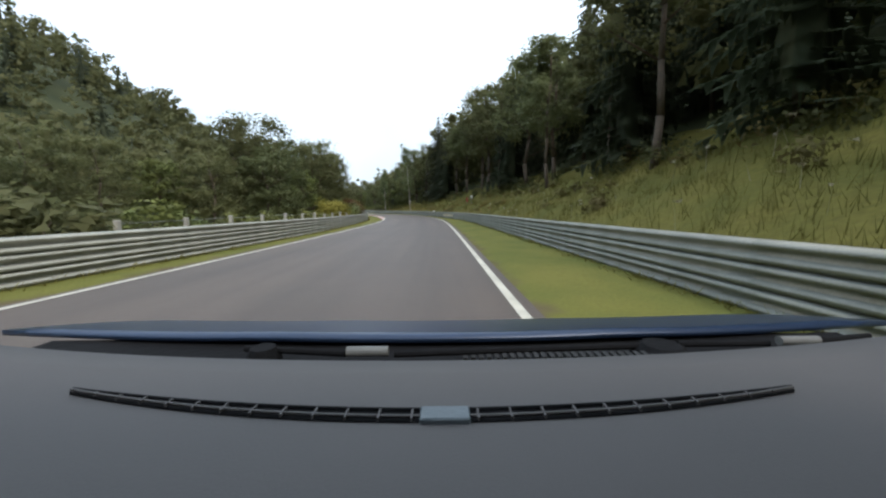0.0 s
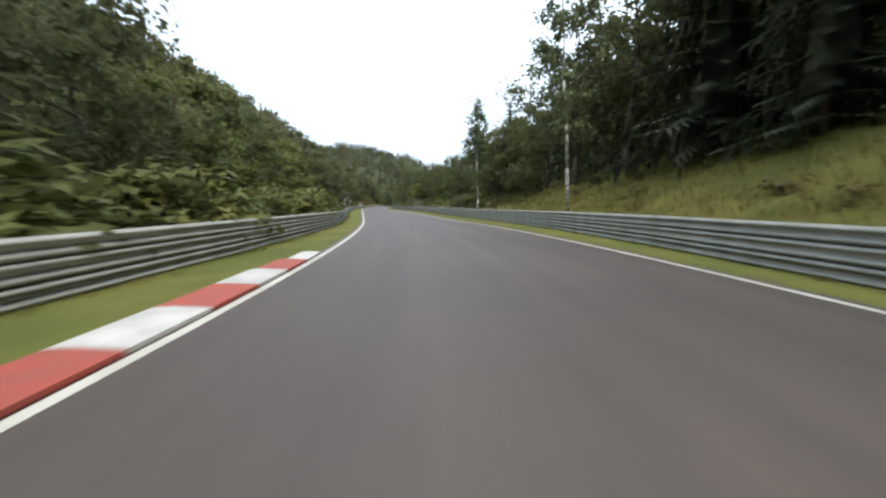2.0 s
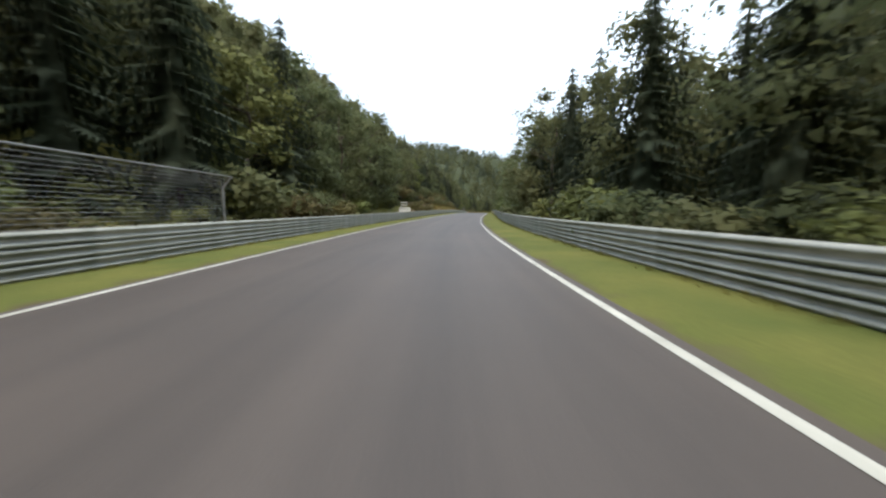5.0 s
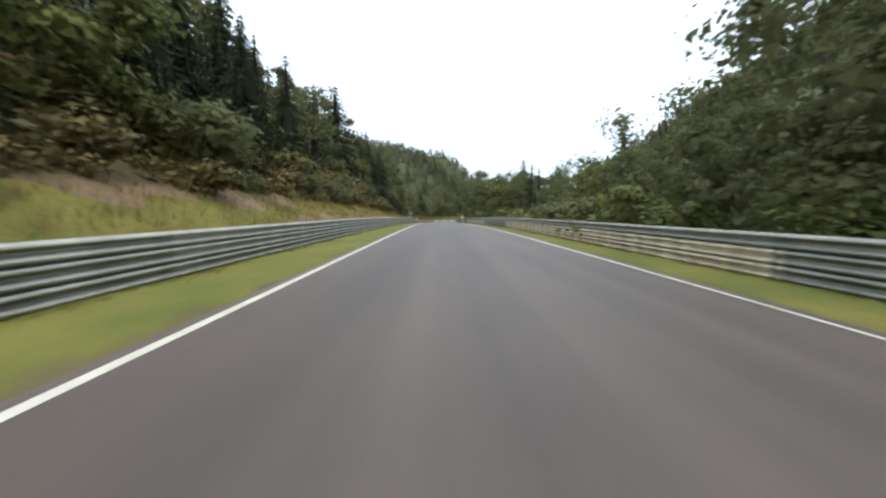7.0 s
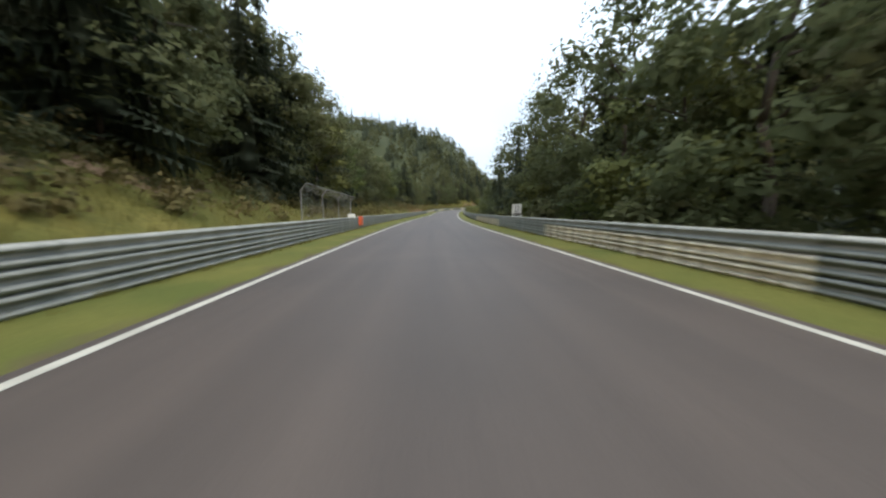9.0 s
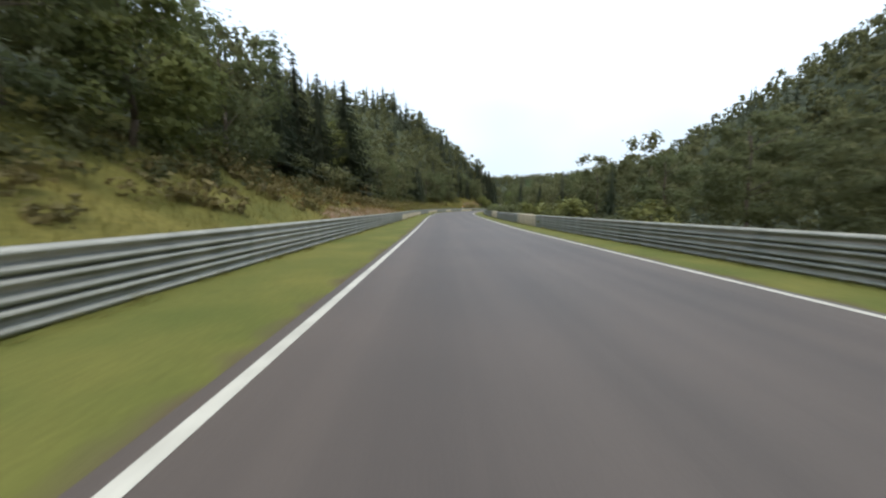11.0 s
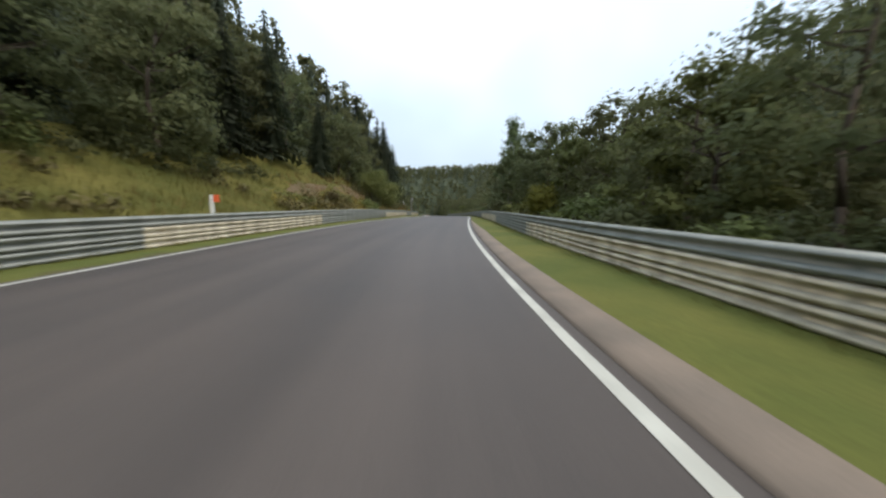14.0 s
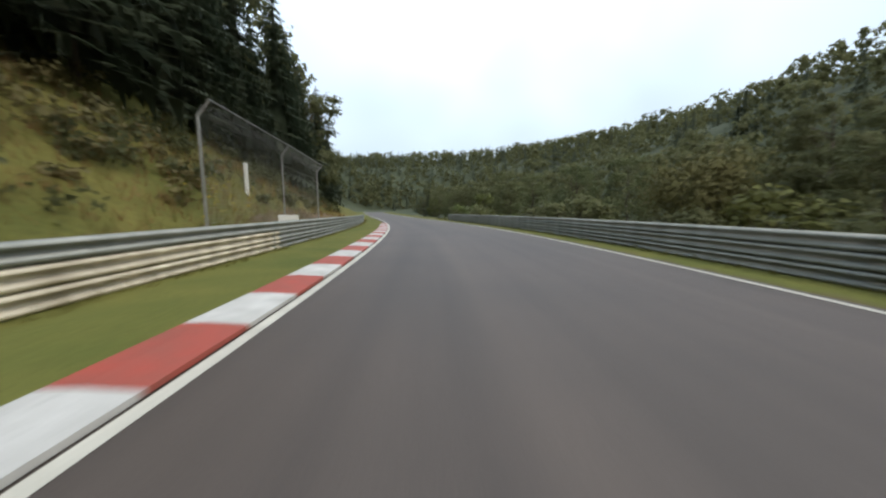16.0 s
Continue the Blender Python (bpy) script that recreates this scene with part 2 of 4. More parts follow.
RAIL_LEFT = [(-10, 5.2), (0, 5.1), (20, 4.8), (40, 5.5), (55, 6.3), (70, 6.2), (90, 5.3), (105, 5.5), (125, 6.0), (200, 5.7), (220, 6.0), (250, 6.0), (270, 5.8), (300, 5.4), (330, 6.0), (390, 6.6),
             (410, 6.1), (430, 5.8), (450, 5.3), (490, 5.0), (510, 5.4), (530, 6.4), (550, 6.6), (570, 6.5), (600, 6.0)]
RAIL_RIGHT = [(-10, 5.9), (0, 5.9), (40, 5.7), (55, 4.8), (70, 5.0), (85, 5.9), (105, 6.2), (135, 6.1), (200, 5.9), (220, 5.7), (240, 5.1), (270, 4.6), (290, 4.5), (305, 4.95), (330, 5.1), (392, 4.9),
              (410, 5.0), (430, 5.7), (445, 6.3), (465, 6.8), (480, 6.5), (500, 6.0), (515, 5.5), (535, 4.8), (560, 5.0), (600, 5.2)]
# Height of the bank six metres behind the rail, the slope of the land behind it, and where the far hill begins.
BANK_LEFT = [(0, 0.0), (90, 0.0), (130, 0.8), (200, 1.0), (235, 2.4), (300, 2.6), (330, 1.6), (390, 2.4), (430, 1.5), (480, 1.7), (503, 2.0), (514, 3.3), (530, 3.3), (542, 3.4), (560, 3.8), (620, 2.0)]
SLOPE_LEFT = [(0, 0.0), (90, 0.05), (130, 0.4), (200, 0.5), (600, 0.5)]
HILL_LEFT = [(0, 60), (60, 50), (90, 38), (125, 12), (160, 6), (600, 6)]
GRADE_LEFT = [(0, 0.75), (225, 0.75), (250, 0.88), (275, 0.86), (320, 0.72), (400, 0.6), (430, 0.4), (475, 0.41), (505, 0.74), (545, 0.95), (560, 1.0), (600, 0.7), (640, 0.5), (760, 0.3)]
BANK_RIGHT = [(0, 2.3), (60, 2.2), (95, 1.8), (130, 0.6), (160, 0.2), (200, 0.0), (300, -0.2), (400, -0.8), (600, -0.8)]
SLOPE_RIGHT = [(0, 0.6), (60, 0.6), (90, 0.45), (115, 0.35), (165, 0.3), (200, 0.1), (240, 0.0), (390, -0.08), (600, -0.08)]
HILL_RIGHT = [(0, 8), (80, 10), (130, 14), (200, 20), (240, 40), (300, 50), (390, 62), (450, 60), (520, 45), (560, 30), (600, 28)]
GRADE_RIGHT = [(0, 0.65), (100, 0.6), (160, 0.45), (240, 0.6), (270, 0.72), (380, 0.8), (430, 0.95), (520, 0.97), (560, 0.85), (600, 0.6), (640, 0.46)]

CREST_LEFT = [(0, 210), (465, 210), (500, 82), (535, 52), (560, 58), (600, 54), (660, 120), (700, 210)]


def land(s, d):
    """Height of the land over the road's own height."""
    s, d = np.asarray(s, float), np.asarray(d, float)
    left = d < 0
    rail = np.where(left, table(s, RAIL_LEFT), table(s, RAIL_RIGHT))
    e = np.abs(d) - rail - 0.6
    bank = np.where(left, table(s, BANK_LEFT), table(s, BANK_RIGHT))
    slope = np.where(left, table(s, SLOPE_LEFT), table(s, SLOPE_RIGHT))
    hill = np.where(left, table(s, HILL_LEFT), table(s, HILL_RIGHT))
    u = np.clip(e / 6.0, 0, 1)
    z = bank * u * u * (3 - 2 * u) + slope * np.clip(e - 5.0, 0, np.maximum(hill - 5, 1))
    climb = np.clip(e - hill, 0, 210)
    crest = np.where(left, table(s, CREST_LEFT), 210)
    steep = np.minimum(climb, crest)
    z = z + np.where(left, table(s, GRADE_LEFT), table(s, GRADE_RIGHT)) * (steep - steep**2 / 560 + 0.22 * (climb - steep))
    return np.where(e > 0, z, 0.0)


def road_near(x, y):
    """Where along and beside the road the places lie, and how far to the side (-1 to 1) they are seen from there."""
    s, d, lean = np.empty(len(x)), np.empty(len(x)), np.empty(len(x))
    for i in range(0, len(x), 4000):
        dx, dy = x[i:i + 4000, None] - ROAD_X[None, :], y[i:i + 4000, None] - ROAD_Y[None, :]
        far = dx * dx + dy * dy
        k = far.argmin(1)
        rows = np.arange(len(k))
        a = ROAD_YAW[k]
        side = dx[rows, k] * np.cos(a) + dy[rows, k] * np.sin(a)
        s[i:i + 4000] = ROAD_S[k]
        d[i:i + 4000] = np.sqrt(far[rows, k])
        lean[i:i + 4000] = np.where((k > 0) & (k < len(ROAD_S) - 1), np.where(side < 0, -1, 1), side / np.maximum(d[i:i + 4000], 0.01))
    return s, d, lean


def far_hill(x, y):
    """The round wooded hill beyond the bends, steep towards the valley."""
    u = np.clip((-172 - x) / 125, 0, 1)
    v = (y - 790) / np.where(y < 790, 150.0, 260.0)
    w = np.clip((-310 - x) / 120, 0, 1)
    return (112 + 28 * w * w * (3 - 2 * w)) * u * u * (3 - 2 * u) * np.exp(-v * v) * np.where(x < -440, np.exp(-((x + 440) / 260) ** 2), 1)


def land_height(x, y):
    """The height of the land, round the ends of the road too."""
    s, d, lean = road_near(x, y)
    mix = np.clip(lean * 0.5 + 0.5, 0, 1)
    own = land(s, -d) * (1 - mix) + land(s, d) * mix
    return np.interp(s, ROAD_S, ROAD_Z) + np.maximum(own, far_hill(x, y)), d


def land_at(s, d):
    p = road_at(s, d)
    p.z = float(land_height(np.array([p.x]), np.array([p.y]))[0][0])
    return p


# ---- making meshes ----
def mesh_of(name, verts, faces, mats, smooth=False):
    me = bpy.data.meshes.new(name)
    me.from_pydata([tuple(v) for v in verts], [], [tuple(f) for f in faces])
    for m in mats if isinstance(mats, (list, tuple)) else [mats]:
        me.materials.append(m)
    if smooth:
        me.polygons.foreach_set("use_smooth", [True] * len(me.polygons))
    me.update()
    return me


def part_mesh(name, me, parent, label="", m=None):
    ob = new(name, me)
    ob.parent = parent
    if m is not None:
        ob.matrix_basis = m
    if label:
        ob["label"] = label
    return ob


def part(name, bm, mat, parent, label="", m=None, smooth=False):
    me = bpy.data.meshes.new(name)
    bm.to_mesh(me)
    bm.free()
    me.materials.append(mat)
    if smooth:
        me.polygons.foreach_set("use_smooth", [True] * len(me.polygons))
    return part_mesh(name, me, parent, label, m)


def box(bm, x0, x1, y0, y1, z0, z1, bevel=0.0):
    made = bmesh.ops.create_cube(bm, size=1.0, matrix=Matrix.Translation(((x0 + x1) / 2, (y0 + y1) / 2, (z0 + z1) / 2)) @ Matrix.Diagonal((x1 - x0, y1 - y0, z1 - z0, 1)))
    if bevel:
        edges = list({e for v in made["verts"] for e in v.link_edges})
        bmesh.ops.bevel(bm, geom=edges, offset=bevel, segments=1, affect="EDGES")
    return bm


def tube(bm, a, b, r0, r1=None, sides=8):
    a, b = Vector(a), Vector(b)
    m = Matrix.Translation((a + b) / 2) @ (b - a).to_track_quat("Z", "Y").to_matrix().to_4x4()
    bmesh.ops.create_cone(bm, cap_ends=True, segments=sides, radius1=r0, radius2=r0 if r1 is None else r1, depth=(b - a).length, matrix=m)
    return bm


def strip(name, s0, s1, step, across, mat, up=0.0, on_land=False):
    """A ribbon along the road. across(s) gives the offsets and heights of its cross-section."""
    verts, faces, n = [], [], 0
    rows = int(round((s1 - s0) / step))
    for i in range(rows + 1):
        s = s0 + (s1 - s0) * i / rows
        section = across(s)
        n = len(section)
        for d, z in section:
            verts.append(road_at(s, d, z + up + (float(land(s, d)) if on_land else 0.0)))
    for i in range(rows):
        for j in range(n - 1):
            a = i * n + j
            faces.append((a, a + 1, a + n + 1, a + n))
    return new(name, mesh_of(name, verts, faces, mat, True))


# ---- ground, road, verges ----
def spaced(a, b, step, reach):
    inner = list(np.arange(a, b + 0.1, step))
    out, low, gap = [], a, step
    while low > a - reach:
        gap *= 1.22
        low -= gap
        out.append(low)
    high, gap, over = b, step, []
    while high < b + reach:
        gap *= 1.22
        high += gap
        over.append(high)
    return np.array(out[::-1] + inner + over)


gx, gy = spaced(-250, 90, 2.5, 2600), spaced(-40, 720, 2.5, 2600)
mx, my = np.meshgrid(gx, gy)
fx, fy = mx.ravel(), my.ravel()
fz, gd = land_height(fx, fy)
rough = np.array([noise.noise(Vector((x * 0.03, y * 0.03, 0))) * 1.6 + noise.noise(Vector((x * 0.15, y * 0.15, 3))) * 0.3 for x, y in zip(fx, fy)])
away = np.clip((np.abs(gd) - 12) / 25, 0, 1)
fz = fz + rough * away - np.interp(np.abs(gd), [0, 8, 10, 16, 21], [0.12, 0.12, 0.45, 0.45, 0.03])
w = len(gx)
ground_faces = [(j * w + i, j * w + i + 1, (j + 1) * w + i + 1, (j + 1) * w + i) for j in range(len(gy) - 1) for i in range(w - 1)]
ground = new("ground", mesh_of("ground", np.stack([fx, fy, fz], 1).tolist(), ground_faces, [M_WOODS], True))
tagged(ground, "dark forest floor and far wooded hillsides", "ground", kind="structure")

road = strip("road", -10, 700, 2.0, lambda s: [(d, 0.02 - 0.004 * abs(d)) for d in (-float(table(s, LINE_LEFT)) - 0.22, -2, 0, 2, float(table(s, LINE_RIGHT)) + 0.22)], M_ASPHALT)
along = road.data.attributes.new("along", "FLOAT_VECTOR", "POINT")
along.data.foreach_set("vector", [c for i in range(len(road.data.vertices)) for c in ((-4.0, -2.0, 0.0, 2.0, 4.0)[i % 5], (i // 5) * 0.06, 0.0)])
patch = strip("asphalt_patch", 133, 155, 1.0, lambda s: [(d, 0.024 - 0.004 * abs(d)) for d in (-3.5 + 0.1 * math.sin(s), -2.3 + 0.1 * math.sin(s * 1.7))], M_PATCH)
tagged(patch, "paler grey repair patch in the asphalt", "road patch", kind="structure")
tagged(road, "worn dark grey asphalt race track", "road", kind="structure")
for side, edge in ((-1, LINE_LEFT), (1, LINE_RIGHT)):
    half = [(-10, 0.065), (180, 0.065), (196, 0.032), (234, 0.032), (246, 0.065), (700, 0.065)] if side > 0 else [(-10, 0.065), (700, 0.065)]
    line = strip("edge_line", -10, 700, 2.0, lambda s: [(side * float(table(s, edge)) + k * float(table(s, half)), 0.011) for k in (-1, 1)], M_LINE)
    tagged(line, "white painted edge line on the asphalt", "road line", kind="structure")


def verge_section(side, edge, rails, a, b):
    def across(s):
        rail, inner = float(table(s, rails)), float(table(s, edge)) + 0.18
        row = [inner + (rail + b - inner) * k / a for k in range(a + 1)]
        row = [(side * d, -0.01 + 0.035 * min(k, 1) + 0.01 * math.sin(s * 1.7 + k * 2.1)) for k, d in enumerate(row)]
        return row if side > 0 else row[::-1]
    return across


for side, edge, rails, name in ((-1, LINE_LEFT, RAIL_LEFT, "left"), (1, LINE_RIGHT, RAIL_RIGHT, "right")):
    verge = strip("verge", -10, 700, 1.0, verge_section(side, edge, rails, 5, 0.7), M_VERGE, on_land=True)
    gap = verge.data.attributes.new("from_edge", "FLOAT", "POINT")
    inward = [k if side > 0 else 5 - k for k in range(6)]
    gap.data.foreach_set("value", [inward[i % 6] / 5 * (float(table(-10 + i // 6, rails)) + 0.7 - float(table(-10 + i // 6, edge)) - 0.18) for i in range(len(verge.data.vertices))])
    tagged(verge, "mown yellow-green grass verge beside the track", "grass verge", kind="structure")

    def bank_section(s, side=side, rails=rails):
        rail = float(table(s, rails))
        row = [(side * (rail + 0.68 + k * 1.3), (0.05 + 0.25 * max(0, k > 0) * noise.noise(Vector((s * 0.3, k * 0.6, side))))) for k in range(9)]
        return row if side > 0 else row[::-1]
    bank = strip("bank", -10, 700, 1.5, bank_section, M_WILD, on_land=True)
    tagged(bank, "rough grassy bank behind the crash barrier", "bank", kind="structure")


def scar(s0, s1, e0, e1, rails, side):
    """A patch of bare earth with ragged edges on the bank."""
    def across(s):
        rail = float(table(s, rails))
        fade = min(1.0, (s - s0) / 5 + 0.05, (s1 - s) / 5 + 0.05)
        mid, half = (e0 + e1) / 2, (e1 - e0) / 2 * fade
        a = mid - half * (0.8 + 0.5 * noise.noise(Vector((s * 0.45, 1, e0))))
        b = mid + half * (0.8 + 0.5 * noise.noise(Vector((s * 0.45, 7, e0))))
        row = [(side * (rail + a + (b - a) * k / 4), (-0.06 if k in (0, 4) else 0.16) + 0.2 * noise.noise(Vector((s * 0.6, k, 2)))) for k in range(5)]
        return row if side > 0 else row[::-1]
    patch = strip("bare_earth", s0, s1, 0.75, across, M_SOIL, on_land=True)
    tagged(patch, "patch of bare reddish-brown earth on the bank", "earth", kind="structure")


for s0, s1, e0, e1 in ((229, 258, 3.5, 7.5), (249, 267, 1.2, 3.8), (268, 298, 1.2, 4.2), (390, 424, 1.0, 4.8), (215, 227, 1.4, 4.6), (500, 512, 4.5, 7.5), (513, 529, 3.6, 7.6), (534, 546, 5.5, 8.5), (560, 580, 1.2, 3.5), (300, 318, 4.5, 7.5)):
    scar(s0, s1, e0, e1, RAIL_LEFT, -1)

# ---- crash barriers: three stacked corrugated beams on steel posts ----
BEAM_LONG = 6.0


def beam_mesh(mat):
    profile = [(0.0, -0.155), (0.03, -0.14), (0.075, -0.115), (0.083, -0.09), (0.083, -0.07), (0.02, -0.03), (0.012, 0.0), (0.02, 0.03), (0.083, 0.07), (0.083, 0.09), (0.075, 0.115), (0.03, 0.14), (0.0, 0.155)]
    verts, faces, n = [], [], len(profile)
    for y in (-0.12, BEAM_LONG + 0.12):
        for x, z in profile:
            verts.append((x, y, z * 0.97))
        for x, z in profile:
            verts.append((x - 0.004, y, z * 0.97))
    for j in range(n - 1):
        faces.append((j, 2 * n + j, 2 * n + j + 1, j + 1))
        faces.append((n + j + 1, 3 * n + j + 1, 3 * n + j, n + j))
    for base in (0, 2 * n):
        for j in range(n - 1):
            faces.append((base + j, base + j + 1, base + n + j + 1, base + n + j))
    for j in (0, n - 1):
        faces.append((j, n + j, 3 * n + j, 2 * n + j))
    me = mesh_of("beam", verts, faces, mat, True)
    return me


def post_mesh():
    bm = bmesh.new()
    box(bm, -0.1, -0.006, -0.02, 0.02, -0.3, 0.88)
    box(bm, -0.1, -0.02, -0.05, -0.02, -0.3, 0.86)
    me = bpy.data.meshes.new("post")
    bm.to_mesh(me)
    bm.free()
    me.materials.append(M_POST)
    return me


BEAM_ZINC, BEAM_CREAM, POST = beam_mesh(M_ZINC), beam_mesh(M_CREAM), post_mesh()
CREAM_LEFT = [(408, 430, 3), (440, 452, 3), (464, 474, 3), (482, 494, 3), (512, 530, 3), (538, 556, 3)]
CREAM_RIGHT = [(44, 54, 2), (240, 262, 3), (272, 296, 3), (306, 316, 3), (330, 345, 3), (396, 402, 7), (412, 420, 7), (452, 492, 3), (500, 520, 3)]
for side, rails, painted, word in ((-1, RAIL_LEFT, CREAM_LEFT, "left"), (1, RAIL_RIGHT, CREAM_RIGHT, "right")):
    rail = tagged(new("crash_barrier"), "galvanised steel crash barrier of stacked corrugated beams, partly cream", "crash barrier", "crash barriers beside the track")
    rail.location = road_at(0, side * float(table(0, rails)))
    inverse = Matrix.Translation(-rail.location)
    for k in range(100):
        s = -8 + k * BEAM_LONG
        a, b = (road_at(q, side * float(table(q, rails)), 0.0) for q in (s, s + BEAM_LONG))
        turn = (b - a).to_track_quat("Y", "Z").to_matrix().to_4x4()
        if side > 0:
            turn = turn @ Matrix.Diagonal((-1, 1, 1, 1))
        for row in range(3):
            code = sum(c for p, q, c in painted if p <= s + 3 < q)
            me = BEAM_CREAM if code >> row & 1 else BEAM_ZINC
            part_mesh("beam", me, rail, "", inverse @ Matrix.Translation(a + Vector((0, 0, 0.16 + row * 0.29))) @ turn)
        for q in (1.0, 3.0, 5.0):
            at = a.lerp(b, q / BEAM_LONG)
            part_mesh("post", POST, rail, "", inverse @ Matrix.Translation(at) @ turn)

# ---- kerbs ----
def kerb(s0, s1, side, edge, label, long=1.25):
    thing = tagged(new("kerb"), label, "kerb", "painted kerbs")
    thing.location = road_at(s0, side * float(table(s0, edge)))
    for k in range(int((s1 - s0) / long)):
        s = s0 + k * long
        verts = []
        taper = min(1.0, 0.35 + 0.25 * k, 0.35 + 0.25 * ((s1 - s0) / long - k))
        for q in (s + 0.01, s + long - 0.01):
            for d, z in ((0.09, 0.0), (0.09, 0.05), (0.4 * taper + 0.1, 0.075), (0.64 * taper + 0.1, 0.07), (0.67 * taper + 0.1, -0.02)):
                verts.append(road_at(q, side * (float(table(q, edge)) + d), z + 0.015) - thing.location)
        faces = [(j, j + 1, j + 6, j + 5) if side < 0 else (j + 5, j + 6, j + 1, j) for j in range(4)] + [(0, 1, 2, 3, 4), (9, 8, 7, 6, 5)]
        part_mesh("kerb_stone", mesh_of("kerb_stone", verts, faces, M_RED if k % 2 else M_WHITE), thing)


kerb(47, 76, -1, LINE_LEFT, "red and white striped kerb on the inside of the bend")
kerb(535, 582, -1, LINE_LEFT, "red and white striped kerb with worn paint", 1.35)
flat = strip("kerb_strip", 436, 506, 1.0, lambda s: [(float(table(s, LINE_RIGHT)) + d, z) for d, z in ((0.215, 0.0), (0.23, 0.05), (0.23 + 0.47 * min(1.0, (s - 436) / 14 + 0.05, (506 - s) / 14 + 0.05), 0.06), (0.23 + 0.55 * min(1.0, (s - 436) / 14 + 0.05, (506 - s) / 14 + 0.05), 0.01))], M_KERB)
tagged(flat, "worn reddish-brown unpainted kerb strip", "kerb", kind="structure")

# ---- trees ----
rng = np.random.RandomState(7)


def unit(n):
    v = rng.normal(size=(n, 3))
    return v / np.linalg.norm(v, axis=1, keepdims=True)


def leaf_cards(centres, radii, each, size, flat=0.75, fill=0.75):
    """Small leaf sprays scattered through clumps, thicker towards their outsides: verts and triangles."""
    c, r = np.repeat(centres, each, 0), np.repeat(radii, each)
    n = len(c)
    out = unit(n)
    at = c + out * (r * rng.uniform(0, 1, n) ** fill * 1.15)[:, None] * [1, 1, flat]
    face = out + [0, 0, 0.5] + 0.8 * unit(n)
    face /= np.linalg.norm(face, axis=1, keepdims=True)
    a = np.cross(face, unit(n))
    a /= np.linalg.norm(a, axis=1, keepdims=True)
    b = np.cross(face, a)
    k = rng.uniform(0.55, 1.35, n)[:, None] * size
    quad = np.stack([at - a * k, at + a * k * 0.2 - b * k * 0.75, at + a * k * 0.6 + b * k * 0.8], 1).reshape(-1, 3)
    axis = c - [*centres[:, :2].mean(0), 0]
    axis[:, 2] *= 0.15
    axis /= np.linalg.norm(axis, axis=1, keepdims=True) + 0.3
    soft = 0.8 * out + 0.45 * axis + 0.4 * face + [0, 0, 0.25]
    soft /= np.linalg.norm(soft, axis=1, keepdims=True)
    return quad, np.arange(3 * n).reshape(-1, 3), np.repeat(soft, 3, 0)


def joined(*lots):
    verts, tris, normals, n = [], [], [], 0
    for v, t, soft in lots:
        verts.append(v)
        tris.append(t + n)
        normals.append(soft)
        n += len(v)
    return np.concatenate(verts), np.concatenate(tris), np.concatenate(normals)


def tri_mesh(name, verts, tris, normals, mat):
    """Many small triangles as one mesh, shaded by the form of their clumps."""
    me = bpy.data.meshes.new(name)
    me.vertices.add(len(verts))
    me.vertices.foreach_set("co", np.asarray(verts, np.float32).ravel())
    me.loops.add(3 * len(tris))
    me.loops.foreach_set("vertex_index", np.asarray(tris, np.int32).ravel())
    me.polygons.add(len(tris))
    me.polygons.foreach_set("loop_start", np.arange(0, 3 * len(tris), 3, dtype=np.int32))
    me.polygons.foreach_set("loop_total", np.full(len(tris), 3, np.int32))
    me.polygons.foreach_set("use_smooth", [True] * len(tris))
    me.materials.append(mat)
    me.update(calc_edges=True)
    me.normals_split_custom_set_from_vertices(np.asarray(normals, np.float32))
    return me


def clump_places(n, wide, low, high, top=1.0):
    """Clumps of a rounded, uneven crown between two heights."""
    z = rng.uniform(0, 1, n)
    a = rng.uniform(0, 2 * math.pi, n)
    r = wide * np.sqrt(np.clip(1 - (2 * (z * 0.92 + 0.02) - 0.85) ** 2 / 1.35, 0.05, 1)) * rng.uniform(0.5, 1.0, n)
    return np.stack([r * np.cos(a), r * np.sin(a), low + (high - low) * z], 1)


def trunk_bm(height, r, limbs, bend=0.25, reach=2.6):
    bm = bmesh.new()
    at = Vector((0, 0, -0.4))
    steps = 5
    for k in range(steps):
        to = Vector((rng.uniform(-bend, bend), rng.uniform(-bend, bend), height * (k + 1) / steps))
        tube(bm, at, to, r * (1 - 0.8 * k / steps), r * (1 - 0.8 * (k + 1) / steps), 7)
        at = to
    for k in range(limbs):
        z = height * rng.uniform(0.25, 0.85)
        a = rng.uniform(0, 2 * math.pi)
        tube(bm, (0, 0, z), (math.cos(a) * reach, math.sin(a) * reach, z + rng.uniform(0.6, 2.0)), r * 0.35, r * 0.08, 5)
    return bm


def tree_thing(name, label, category, group, bm, bark, crown, leaves):
    tree = tagged(new(name), label, category, group)
    part("trunk", bm, bark, tree, smooth=True)
    part_mesh("crown", tri_mesh("crown", *crown, leaves), tree)
    return tree


def broadleaf(height, wide, leaves=M_LEAF, n=50, each=108, size=0.13, low=0.06, thick=0.17, label="dense green broadleaved tree with an uneven leafy crown"):
    c = clump_places(n, wide, height * low, height * 0.93)
    r = rng.uniform(0.8, 1.45, n) * wide / 3.4
    crown = leaf_cards(c, r, each, size)
    crown = joined(crown, leaf_cards(c, r * 0.85, 40, 0.22))
    return tree_thing("broadleaf_tree", label, "tree", "trees beside the track", trunk_bm(height * 0.85, thick, 6), M_BARK, crown, leaves)


